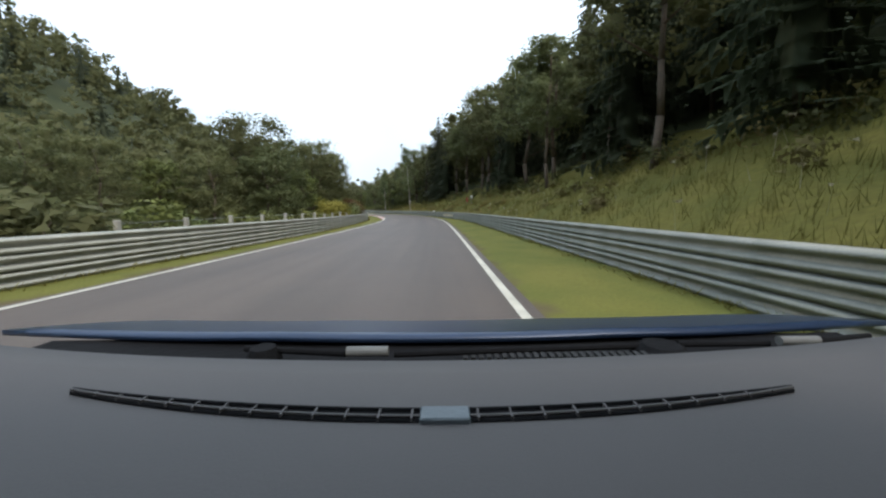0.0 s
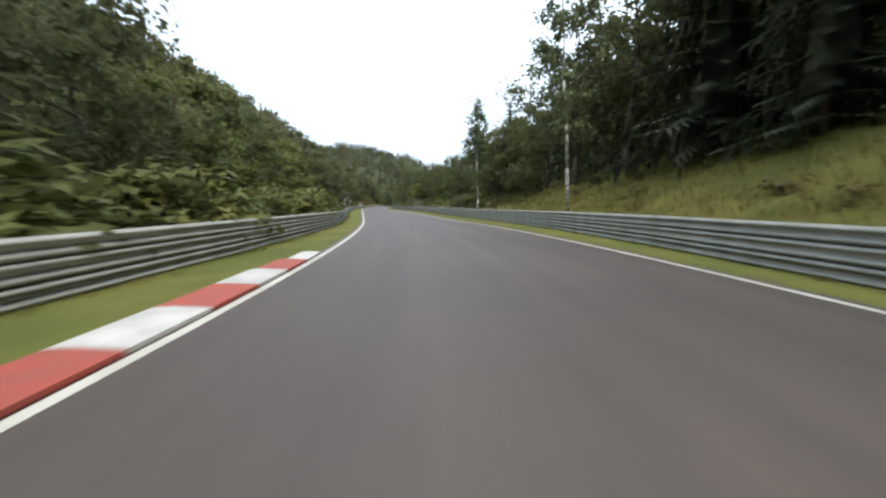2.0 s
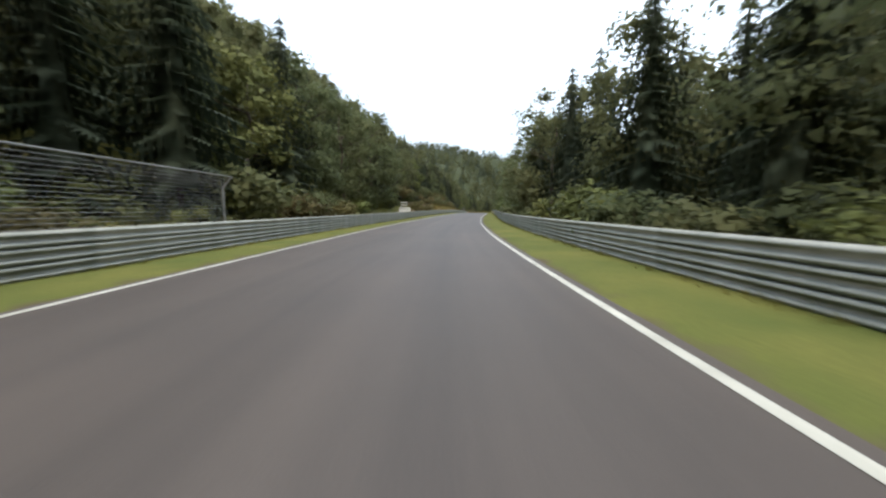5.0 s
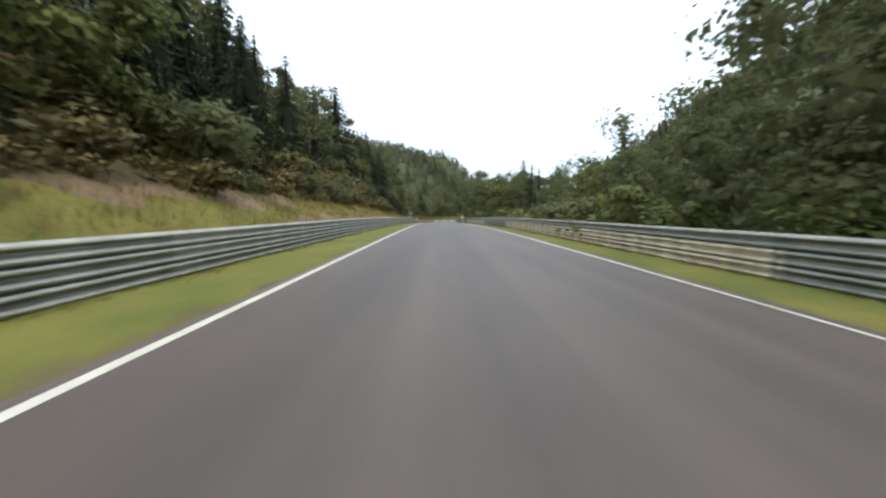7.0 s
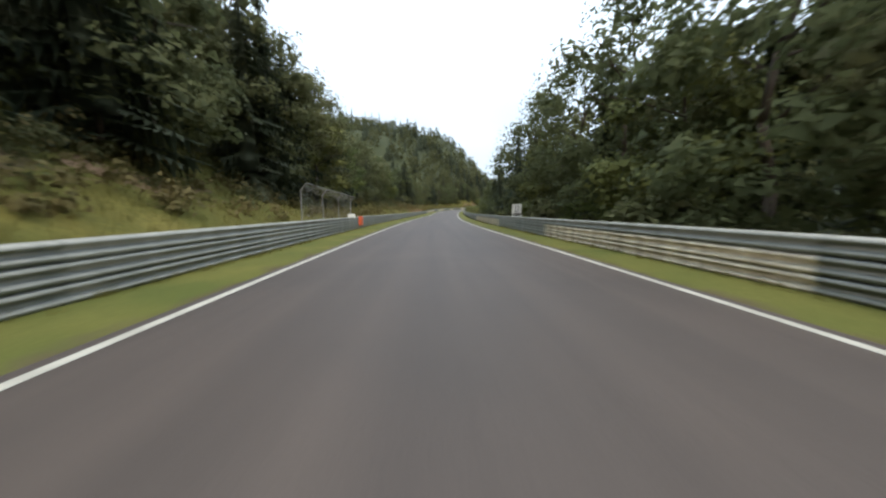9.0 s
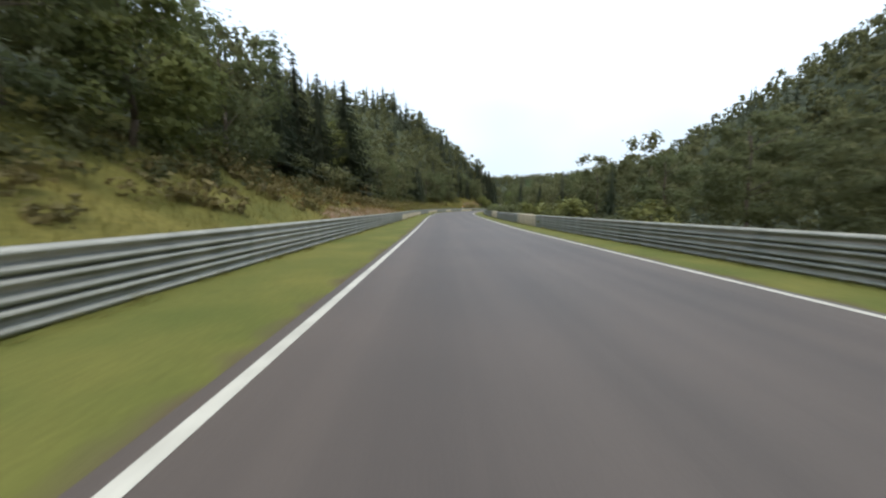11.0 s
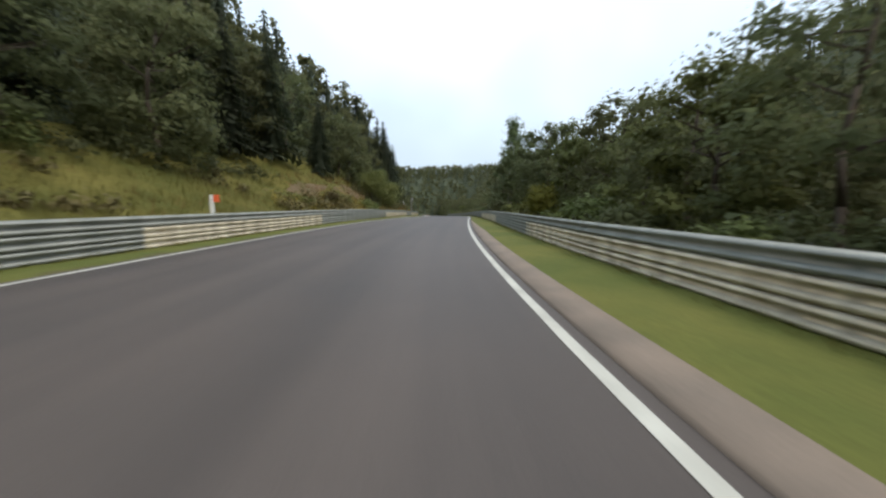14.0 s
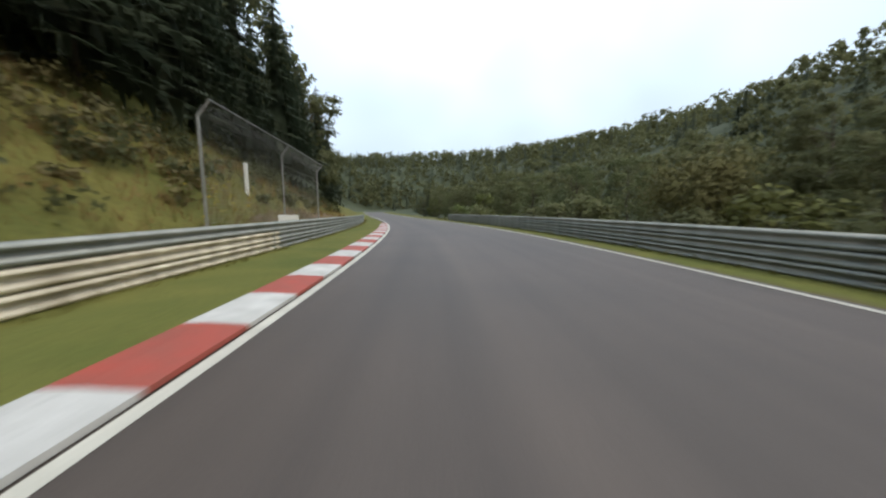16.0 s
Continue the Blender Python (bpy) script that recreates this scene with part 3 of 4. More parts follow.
def frond():
    """One drooping branch: short sprays to both sides and a few hanging twigs. Along, aside, up; triangles."""
    verts, tris = [], []
    for i in range(16):
        t, side = 0.1 + 0.056 * i, (-1, 1)[i % 2]
        n = len(verts)
        verts += [(t, 0, 0.1 - 0.8 * t), (t + 0.11, 0, 0.1 - 0.8 * (t + 0.11)), (t + 0.22, side * (2.0 - 1.5 * t), -0.1 - 0.85 * t)]
        tris.append((n, n + 1, n + 2))
    for t in (0.2, 0.4, 0.6, 0.8):
        n = len(verts)
        verts += [(t, 0.1, 0.1 - 0.8 * t), (t + 0.13, -0.1, 0.1 - 0.8 * (t + 0.13)), (t + 0.1, 0, -0.6 - 0.7 * t)]
        tris.append((n, n + 1, n + 2))
    return verts, tris


FROND = frond()
FROND_SMALL = (((0.0, 0, 0.1), (0.6, -1.5, -0.8), (1.0, 0, -0.7), (0.6, 1.5, -0.8)), ((0, 1, 2), (0, 2, 3)))


def spruce_crown(height, wide, levels, arms, low=0.06, frond=FROND):
    verts, tris, soft = [], [], []
    for k in range(levels):
        f = low + (1 - low) * (k + rng.uniform(-0.3, 0.3)) / levels
        z0, reach = height * f, wide * (1 - f) ** 0.8 + 0.18
        for j in range(arms):
            a = 2 * math.pi * (j + rng.uniform(-0.4, 0.4)) / arms + k * 0.7
            l = reach * rng.uniform(0.65, 1.2)
            ca, sa = math.cos(a), math.sin(a)
            droop = l * rng.uniform(0.2, 0.5) + 0.25
            w = 0.14 * l + 0.08
            base = len(verts)
            for t, side, dz in frond[0]:
                verts.append((ca * l * t - sa * w * side, sa * l * t + ca * w * side, z0 + droop * dz))
                soft.append((0.72 * ca - 0.2 * sa * side, 0.72 * sa + 0.2 * ca * side, 0.6))
            tris += [[base + i for i in q] for q in frond[1]]
    verts, tris, soft = np.array(verts), np.array(tris), np.array(soft)
    face = np.cross(verts[tris[:, 1]] - verts[tris[:, 0]], verts[tris[:, 2]] - verts[tris[:, 0]])
    under = (face * soft[tris[:, 0]]).sum(1) < 0
    tris[under] = tris[under][:, ::-1]
    return verts, tris, soft / np.linalg.norm(soft, axis=1, keepdims=True)


def cone_core(height, wide, low=0.1):
    verts = [(0, 0, height * 0.96)] + [(wide * 0.26 * math.cos(a), wide * 0.26 * math.sin(a), height * low) for a in np.linspace(0, 2 * math.pi, 7)[:6]]
    soft = np.array(verts) * [1, 1, 0] + [0, 0, wide * 0.2]
    return np.array(verts), np.array([(0, 1 + i, 1 + (i + 1) % 6) for i in range(6)]), soft / np.linalg.norm(soft, axis=1, keepdims=True)


def spruce(height, wide):
    return tree_thing("spruce_tree", "tall dark green spruce with drooping branches", "tree", "spruces beside the track", trunk_bm(height * 0.98, 0.19, 0, 0.05), M_BARK,
                      joined(spruce_crown(height, wide, 27, 7), cone_core(height, wide)), M_NEEDLE)


def bush(height, wide, leaves, label, n=13, each=80, size=0.135):
    c = np.stack([rng.uniform(-wide, wide, n) * 0.6, rng.uniform(-wide, wide, n) * 0.6, rng.uniform(0.2, 0.8, n) * height], 1)
    r = rng.uniform(0.3, 0.5, n) * wide
    thing = tagged(new("shrub"), label, "shrub", "shrubs behind the barrier")
    for k in range(4):
        a = k * 1.6
        part("stem", tube(bmesh.new(), (0.05 * math.cos(a), 0.05 * math.sin(a), -0.3), (wide * 0.4 * math.cos(a), wide * 0.4 * math.sin(a), height * 0.6), 0.035, 0.012, 5), M_BARK, thing)
    part_mesh("foliage", tri_mesh("foliage", *joined(leaf_cards(c, r * 1.1, each, size, 0.85), leaf_cards(c, r * 0.6, 8, size * 1.4, 0.85)), leaves), thing)
    return thing


BROAD = [broadleaf(12, 3.6), broadleaf(13, 4.2), broadleaf(11, 3.2), broadleaf(12, 4.6, n=40)]
TALL = [broadleaf(16, 3.7, n=44, low=0.36, thick=0.24, label="tall broadleaved tree with a bare brown lower trunk"), broadleaf(17, 3.3, n=42, low=0.42, thick=0.21, label="tall broadleaved tree with a bare brown lower trunk")]
PALE = [broadleaf(10, 3.4, M_LEAF_LIGHT, label="lighter green young broadleaved tree"), broadleaf(9, 3.0, M_LEAF_LIGHT, label="lighter green young broadleaved tree")]
SPRUCE = [spruce(18, 3.9), spruce(17, 3.4), spruce(19, 4.4)]
SHRUB = [bush(2.4, 1.6, M_LEAF_LIGHT, "leafy light green shrub"), bush(2.0, 1.9, M_LEAF, "leafy dark green shrub"), bush(3.0, 1.7, M_LEAF_LIGHT, "tall leafy green shrub"), bush(2.2, 1.7, M_LEAF_BROWN, "olive-brown leafy shrub on the bank")]
BUILT = {}

LEFT_TREES = [(-10, 18, 8, 0.0), (30, 16, 8, 0.0), (37, 10, 8, 0.0), (45, 8, 10, 0.0), (60, 6.5, 12.2, 0.0), (70, 6.5, 12, 0.0), (80, 8, 11, 0.0), (95, 8.5, 10.5, 0.0), (110, 8, 11.5, 0.0), (125, 7, 11, 0.05), (150, 6, 11.5, 0.3), (175, 6, 14.5, 0.3), (196, 6, 13.3, 0.2), (215, 6, 12.5, 0.2), (228, 6.5, 11, 0.3), (242, 8, 10.5, 0.8), (265, 9, 11.5, 0.7), (283, 9.5, 8.6, 0.6), (296, 7, 12.3, 0.8), (320, 6.8, 14, 0.2), (335, 7, 14.5, 0.3), (350, 8, 11, 0.5), (390, 8, 9, 0.5), (405, 8, 11.5, 0.5), (414, 9, 11.5, 0.3), (425, 9, 10.3, 0.3), (450, 9, 9, 0.25), (480, 9, 10, 0.2), (505, 9, 12, 0.45), (516, 7.5, 8.5, 0.5), (528, 8, 9, 0.4), (538, 9, 10, 0.6), (545, 9.5, 12, 0.8), (560, 8, 15, 0.9), (600, 7, 16.5, 0.8)]
RIGHT_TREES = [(-10, 8, 15, 0.5), (50, 8, 16, 0.5), (65, 9, 18.5, 0.25), (92, 9, 18, 0.25), (105, 9.5, 11.5, 0.3), (117, 8.5, 12, 0.1), (124, 7.5, 10.5, 0.1), (130, 7, 9.5, 0.1), (143, 6.5, 9.5, 0.2), (165, 6, 10.5, 0.5), (200, 6, 14, 0.5), (223, 5.5, 14.5, 0.4), (236, 6, 13.5, 0.2), (243, 5.5, 11.5, 0.1), (251, 5.5, 9.3, 0.1), (258, 6.5, 8, 0.1), (268, 6.5, 7.2, 0.2), (277, 6.5, 7, 0.3), (284, 6, 8.2, 0.3),
               (289, 5.5, 9, 0.2), (297, 5, 6.6, 0.1), (303, 5, 8.5, 0.2), (311, 5, 12, 0.2), (318, 5, 13.3, 0.05), (335, 5, 12, 0.2), (345, 5, 13, 0.4), (385, 6, 5, 0.1), (430, 7, 5.5, 0.1), (445, 6, 7, 0), (455, 6, 5.5, 0), (463, 6, 5.5, 0), (468, 6, 5.6, 0), (473, 6, 8, 0), (478, 6, 8.5, 0), (495, 6, 8.6, 0), (504, 6, 9.4, 0), (515, 5.5, 10.3, 0),
               (528, 5, 10.5, 0), (534, 4.5, 10, 0), (538, 4.5, 8.3, 0), (542, 5, 5, 0), (550, 8, 5.5, 0.1), (600, 6, 6, 0.1)]


def stand(kinds, heights, s, d, height, lean=1.0):
    """A copy of one of the trees, at that height, on the land beside the road."""
    k = rng.randint(len(kinds))
    at = land_at(s, d)
    f = height / heights[k]
    at.z -= 0.1
    m = Matrix.Translation(at) @ Matrix.Rotation(rng.uniform(0, 6.28), 4, "Z") @ Matrix.Diagonal((f * lean, f * lean, f, 1))
    if kinds[k].name not in BUILT:
        BUILT[kinds[k].name] = True
        kinds[k].matrix_basis = m
        return kinds[k]
    base = kinds[k]
    keep, base.scale = base.scale.copy(), (1, 1, 1)
    made = copy_thing(base, m)
    base.scale = keep
    return made


def columns(rows, s):
    return [float(np.interp(s, [r[0] for r in rows], [r[c] for r in rows])) for c in (1, 2, 3)]


FAR = []
rng = np.random.RandomState(21)
for x, y in zip(rng.uniform(-600, 400, 10000), rng.uniform(-60, 1100, 10000)):
    FAR.append((None, (x, y), rng.uniform(12, 19), rng.rand() < 0.55))
for side, rows, rails in ((-1, LEFT_TREES, RAIL_LEFT), (1, RIGHT_TREES, RAIL_RIGHT)):
    s = -4.0
    while s < 640:
        e0, height, share = columns(rows, s)
        for row in range(2):
            sp = s + rng.uniform(-1.6, 1.6)
            d = float(table(sp, rails)) + e0 + row * 5.0 + rng.uniform(-1.0, 1.5)
            h = height * rng.uniform(0.82, 1.06)
            if rng.rand() < share:
                stand(SPRUCE, (18, 17, 19), sp, side * d, h * 1.07)
            elif row:
                FAR.append((sp, side * max(d, 14.0), h, False))
            elif side > 0 and sp < 98:
                stand(TALL, (16, 17), sp, side * d, h, 1.15)
            elif rng.rand() < 0.22:
                stand(PALE, (10, 9), sp, side * d, h * 0.75, 1.15)
            else:
                stand(BROAD, (12, 13, 11, 12), sp, side * d, h, 1.1)
        s += 5.2 if height > 10 else 4.2
    s = -8.0
    while s < 720:
        e0, height, share = columns(rows, s)
        e, gap = e0 + 10.0, 5.5
        while e < 215:
            sp = s + rng.uniform(-0.55, 0.55) * max(gap, 6)
            FAR.append((sp, side * (float(table(sp, rails)) + e + rng.uniform(-0.55, 0.55) * gap), max(height, 9) * rng.uniform(0.75, 1.15), rng.rand() < max(share * 0.8, min(0.5, e / 140))))
            e += gap
            gap *= 1.07 if (s < 60 if side < 0 else 390 < s < 600) else 1.12
        s += 5.5

# the far slopes stand closer
thick = np.random.RandomState(77)
for side, s0, s1, d0, d1, count in ((-1, -8, 60, 85, 220, 330), (1, 420, 600, 85, 220, 420), (1, 495, 575, 60, 88, 70)):
    for _ in range(count):
        FAR.append((thick.uniform(s0, s1), side * thick.uniform(d0, d1), thick.uniform(8, 11.5) * (0.75 if d1 < 100 else 1), thick.rand() < 0.5))


rng = np.random.RandomState(22)
end = road_at(S_END)
for _ in range(1500):
    a, r = road_turn(S_END) + rng.uniform(-1.9, 1.9), 14 + 330 * rng.uniform(0, 1) ** 0.7
    FAR.append(((end.x - math.sin(a) * r, end.y + math.cos(a) * r), None, rng.uniform(10, 17), rng.rand() < 0.5))


def low_spruce():
    return joined(spruce_crown(16, 3.6, 13, 5, frond=FROND_SMALL), cone_core(16, 3.6))


def mid_broad():
    c = clump_places(30, 3.7, 1.0, 11.2)
    r = rng.uniform(0.8, 1.5, 30)
    return joined(leaf_cards(c, r, 26, 0.3), leaf_cards(c, r * 0.8, 12, 0.42))


def low_broad():
    c = clump_places(18, 3.3, 1.2, 11.0)
    return leaf_cards(c, rng.uniform(0.9, 1.6, 18), 18, 0.52)


MID = [mid_broad() for _ in range(3)]
LOW = {True: [low_spruce() for _ in range(3)], False: [low_broad() for _ in range(4)]}
FAINT = {True: joined(spruce_crown(16, 3.4, 7, 5, frond=FROND_SMALL), cone_core(16, 3.4)), False: leaf_cards(clump_places(11, 3.4, 1.4, 11.0), rng.uniform(1.1, 1.8, 11), 11, 0.8)}
TINY = leaf_cards(clump_places(8, 3.4, 1.4, 11.0), rng.uniform(1.3, 2.0, 8), 8, 1.0)
HIGH = {True: 16.0, False: 12.0}
far_at = np.array([(*b, 0.0) if a is None else (*a, 0.0) if b is None else tuple(road_at(a, b)) for a, b, *_ in FAR])
far_z, near_d = land_height(far_at[:, 0], far_at[:, 1])
far_at[:, 2] = far_z - 0.3
for evergreen, name, label in ((True, "spruce_wood", "dark spruce woods on the hillside"), (False, "broadleaf_wood", "green broadleaved woods on the hillside")):
    lots = []
    for (s, d, h, ever), at, dn in zip(FAR, far_at, near_d):
        if ever != evergreen or dn < 13.5 or (s is None and (dn < 170 or dn > 400 or at[1] < 140)):
            continue
        if not ever and s is not None and d is not None and dn < 27:
            kinds = MID
        else:
            kinds = LOW[ever]
        v, t, soft = kinds[rng.randint(len(kinds))] if s is not None and d is not None and dn < 80 else TINY if s is None and not ever else FAINT[ever]
        a, f = rng.uniform(0, 6.28), h / HIGH[ever]
        turn = np.array([[math.cos(a), math.sin(a), 0], [-math.sin(a), math.cos(a), 0], [0, 0, 1]])
        lots.append((v @ turn * f + at, t, soft @ turn))
    wood = new(name, tri_mesh(name, *joined(*lots), M_NEEDLE if evergreen else M_LEAF))
    tagged(wood, label, "woods", kind="stuff")

# shrubs behind the barriers
rng = np.random.RandomState(23)
SHRUBS = [(-1, -5, 130, 2.4, 1.0, 2.0), (-1, 130, 200, 2.5, 1.2, 2.0), (-1, 200, 207, 2.0, 1.0, 1.6), (-1, 228, 234, 2.2, 1.2, 2.2), (1, 108, 140, 3.4, 1.2, 2.4), (1, 140, 255, 2.2, 1.2, 2.8), (1, 255, 300, 3.6, 1.4, 3.0), (1, 384, 499, 2.6, 1.0, 2.4), (1, 509, 600, 2.6, 1.0, 2.6), (-1, 425, 500, 8.5, 1.2, 2.0),
          (-1, 140, 206, 4.6, 1.6, 3.0), (-1, 207, 232, 5.6, 1.6, 3.0), (-1, 236, 300, 7.6, 1.6, 3.2), (-1, 238, 300, 5.0, 1.0, 2.2), (-1, 262, 300, 6.4, 1.4, 2.8), (-1, 398, 425, 7.6, 1.4, 2.6), (-1, 503, 522, 2.8, 0.8, 1.5), (1, 300, 345, 3.0, 1.2, 2.6)]
for side, s0, s1, e, low, high in SHRUBS:
    s = s0
    while s < s1:
        rail = float(table(s, RAIL_LEFT if side < 0 else RAIL_RIGHT))
        kinds, sizes = SHRUB, (2.4, 2.0, 3.0, 2.2)
        if side < 0 and 232 < s < 430:
            kinds, sizes = [SHRUB[3], SHRUB[1], SHRUB[3]], (2.2, 2.0, 2.2)
        elif side > 0 or s < 130:
            kinds, sizes = SHRUB[:3], (2.4, 2.0, 3.0)
        stand(kinds, sizes, s, side * (rail + e + rng.uniform(-0.6, 1.2)), rng.uniform(low, high), 1.3)
        s += rng.uniform(3.2, 5.2)

# a light green hedge of tall shrubs on the outside of the first bend
s = 73.0
while s < 106:
    stand([SHRUB[0], SHRUB[2]], (2.4, 3.0), s, -float(table(s, RAIL_LEFT)) - 2.3 + rng.uniform(-0.4, 0.4), rng.uniform(1.9, 2.7), 1.4)
    s += rng.uniform(1.9, 2.9)

rng = np.random.RandomState(24)


# undergrowth on the banks and at the foot of the woods
def thicket(name, label, leaves, rows, each=95):
    c, r = [], []
    for side, s0, s1, e0, e1, count in rows:
        for sp, e in zip(rng.uniform(s0, s1, count), rng.uniform(e0, e1, count)):
            at = land_at(sp, side * (float(table(sp, RAIL_LEFT if side < 0 else RAIL_RIGHT)) + e))
            size = rng.uniform(0.35, 0.95)
            for _ in range(3):
                c.append((at.x + rng.uniform(-0.8, 0.8) * size, at.y + rng.uniform(-0.8, 0.8) * size, at.z + rng.uniform(0.25, 0.9) * size))
                r.append(size * rng.uniform(0.5, 0.9))
    tagged(new(name, tri_mesh(name, *leaf_cards(np.array(c), np.array(r), each // 3, 0.115, 0.85), leaves)), label, "undergrowth", kind="stuff")


thicket("green_undergrowth", "low green undergrowth at the foot of the woods", M_LEAF, [(1, 62, 125, 10, 26, 260), (-1, -5, 214, 2.5, 7, 390), (-1, 214, 235, 4.5, 7, 30), (1, 100, 350, 2.2, 7, 520), (1, 384, 600, 2.5, 7, 420), (-1, 300, 400, 5, 9, 200), (-1, 426, 505, 7, 10, 140), (-1, 520, 600, 3, 8, 160), (-1, 495, 580, 9.5, 15, 150), (-1, 236, 350, 9, 14, 150), (1, 0, 100, 7.0, 10, 120)])
thicket("brown_undergrowth", "low olive-brown bushes and bracken on the bank", M_LEAF_BROWN, [(-1, 236, 300, 5.0, 10, 260), (-1, 300, 400, 3.0, 8.5, 210), (-1, 386, 426, 4, 9, 110), (-1, 428, 503, 2.5, 7.5, 80), (-1, 498, 512, 2, 4, 30), (-1, 528, 560, 3, 9, 130), (1, 0, 110, 3, 9, 50)])

rng = np.random.RandomState(25)


# ---- single trees and shrubs ----
def birch(height, wide, trunk_lean=0.0):
    bm = bmesh.new()
    at = Vector((0, 0, -0.3))
    for k in range(1, 7):
        to = Vector((-trunk_lean * (k / 6) ** 1.5 + rng.uniform(-0.13, 0.13), rng.uniform(-0.13, 0.13), height * 0.97 * k / 6))
        tube(bm, at, to, 0.125 - 0.018 * (k - 1), 0.125 - 0.018 * k, 8)
        at = to
    for k in range(9):
        z, a = height * (0.3 + 0.065 * k), k * 2.4
        x = -trunk_lean * z / height
        tube(bm, (x, 0, z), (x + wide * 0.8 * math.cos(a), wide * 0.8 * math.sin(a), z + 1.2), 0.035, 0.01, 5)
    n = 44
    z = rng.uniform(0.3, 0.98, n)
    r = wide * np.clip(1.15 - np.abs(z - 0.5) * 1.6, 0.15, 1) * rng.uniform(0.2, 1.0, n)
    a = rng.uniform(0, 6.28, n)
    c = np.stack([r * np.cos(a) - trunk_lean * z, r * np.sin(a), z * height], 1)
    return tree_thing("birch_tree", "slender birch with white bark and an airy crown", "tree", "birches", bm, M_BIRCH, leaf_cards(c, rng.uniform(0.4, 0.8, n), 70, 0.15, 1.3), M_LEAF_BIRCH)


for s, d, h, wide, lean, turn in ((102.3, 8.0, 11.5, 1.5, 0.2, 0), (87.8, 9.4, 16.5, 2.6, 1.4, 0.2), (526, 9.2, 13.5, 2.3, 0.3, 2), (529, 9.9, 14, 2.2, 0.4, 3)):
    tree = birch(h, wide, lean)
    tree.matrix_basis = Matrix.Translation(land_at(s, d)) @ Matrix.Rotation(turn + road_turn(s), 4, "Z")

for s, d, h, wide, leaves, label in ((60, -8.4, 3.3, 2.1, M_LEAF_RED, "red-brown leafed bush leaning over the barrier"), (503, 9.5, 3.3, 1.5, M_LEAF_YELLOW, "bright yellow-green bush at the wood's edge"),
                                     (55, -8.9, 2.4, 1.8, M_LEAF, "dark green leafy bush behind the barrier"), (66, -8.8, 3.0, 1.9, M_LEAF_YELLOW, "yellow-green leafy bush behind the barrier"), (34, -7.6, 2.4, 1.6, M_LEAF_YELLOW, "yellow-green leafy bush behind the barrier"),
                                     (524, -10.0, 5.0, 2.6, M_LEAF_LIGHT, "tall light green bush below the spruces"), (529, -9.2, 4.8, 2.6, M_LEAF_LIGHT, "tall light green bush below the spruces"), (535, -11.5, 2.8, 2.0, M_LEAF_LIGHT, "tall light green bush below the spruces"), (560, 10.5, 4.2, 2.6, M_LEAF_BROWN, "brownish round bush behind the barrier")):
    thing = bush(h, wide, leaves, label, n=30, each=280, size=0.09)
    thing.matrix_basis = Matrix.Translation(land_at(s, d))

for s, d, h in ((546, -12.0, 8.5), (551, -13.5, 9.5), (413, -14.0, 14.0), (427, -14.5, 10.5), (283, -15.5, 14.0), (305, 17.0, 13.5), (313, 12.5, 9.5), (322, 10.8, 10.5), (222, 14.5, 15.0), (227, 13.5, 15.5), (232, 14.5, 14.5)):
    stand(SPRUCE, (18, 17, 19), s, d, h, 1.35)
for s, e, h in ((284, 4.4, 6.0), (447, 6.5, 5.2), (152, 4, 6.5), (158, 4.2, 7.0)):
    stand(PALE, (10, 9), s, float(table(s, RAIL_RIGHT)) + e, h, 1.25)

for s, d, h in ((41, -19.5, 11.5), (46, -18.5, 12.8), (51, -20.5, 12.5), (56, -17, 11.5), (52, -13.5, 10.5), (64, -14.5, 12), (71, -13, 12), (473, 12.6, 8.6), (470, 12.9, 7.9), (466.5, 13.3, 6.8), (327, -14, 12.2), (332, -14.5, 12.5), (338, -14.5, 12.5), (345, -15, 12), (498, -17, 9), (502, -18.5, 9.5), (506, -17, 9), (510, -18.5, 9), (514, -17, 8.5)):
    stand(BROAD, (12, 13, 11, 12), s, d, h, 1.15)
for s, h in ((216, 14), (221, 15), (226.5, 15.5), (231, 14.5)):
    stand(BROAD, (12, 13, 11, 12), s, float(table(s, RAIL_RIGHT)) + 8.5, h, 0.95)

# ---- grass, weeds and flowers on the banks ----
def blades(spots, tall, wide, each):
    n = len(spots) * each
    at = np.repeat(spots, each, 0) + np.concatenate([rng.normal(scale=wide, size=(n, 2)), np.zeros((n, 1))], 1)
    a = rng.uniform(0, 6.28, n)
    side = np.stack([np.cos(a), np.sin(a), 0 * a], 1) * rng.uniform(0.007, 0.018, n)[:, None]
    top = at + np.stack([rng.normal(scale=0.12, size=n), rng.normal(scale=0.12, size=n), rng.uniform(0.4, 1.1, n) * tall], 1)
    verts = np.stack([at - side, at + side, top], 1).reshape(-1, 3)
    flat = np.cross(2 * side, top - at + side)
    flat /= np.linalg.norm(flat, axis=1, keepdims=True)
    return verts, np.arange(3 * n).reshape(-1, 3), np.repeat(flat, 3, 0)


def spots_on(side, s0, s1, e0, e1, count):
    s = rng.uniform(s0, s1, count)
    e = rng.uniform(e0, e1, count)
    rail = table(s, RAIL_LEFT if side < 0 else RAIL_RIGHT)
    d = side * (rail + e)
    a = np.interp(s, ROAD_S, ROAD_YAW)
    x, y = np.interp(s, ROAD_S, ROAD_X) + np.cos(a) * d, np.interp(s, ROAD_S, ROAD_Y) + np.sin(a) * d
    return np.stack([x, y, np.interp(s, ROAD_S, ROAD_Z) + land(s, d) + 0.02], 1)


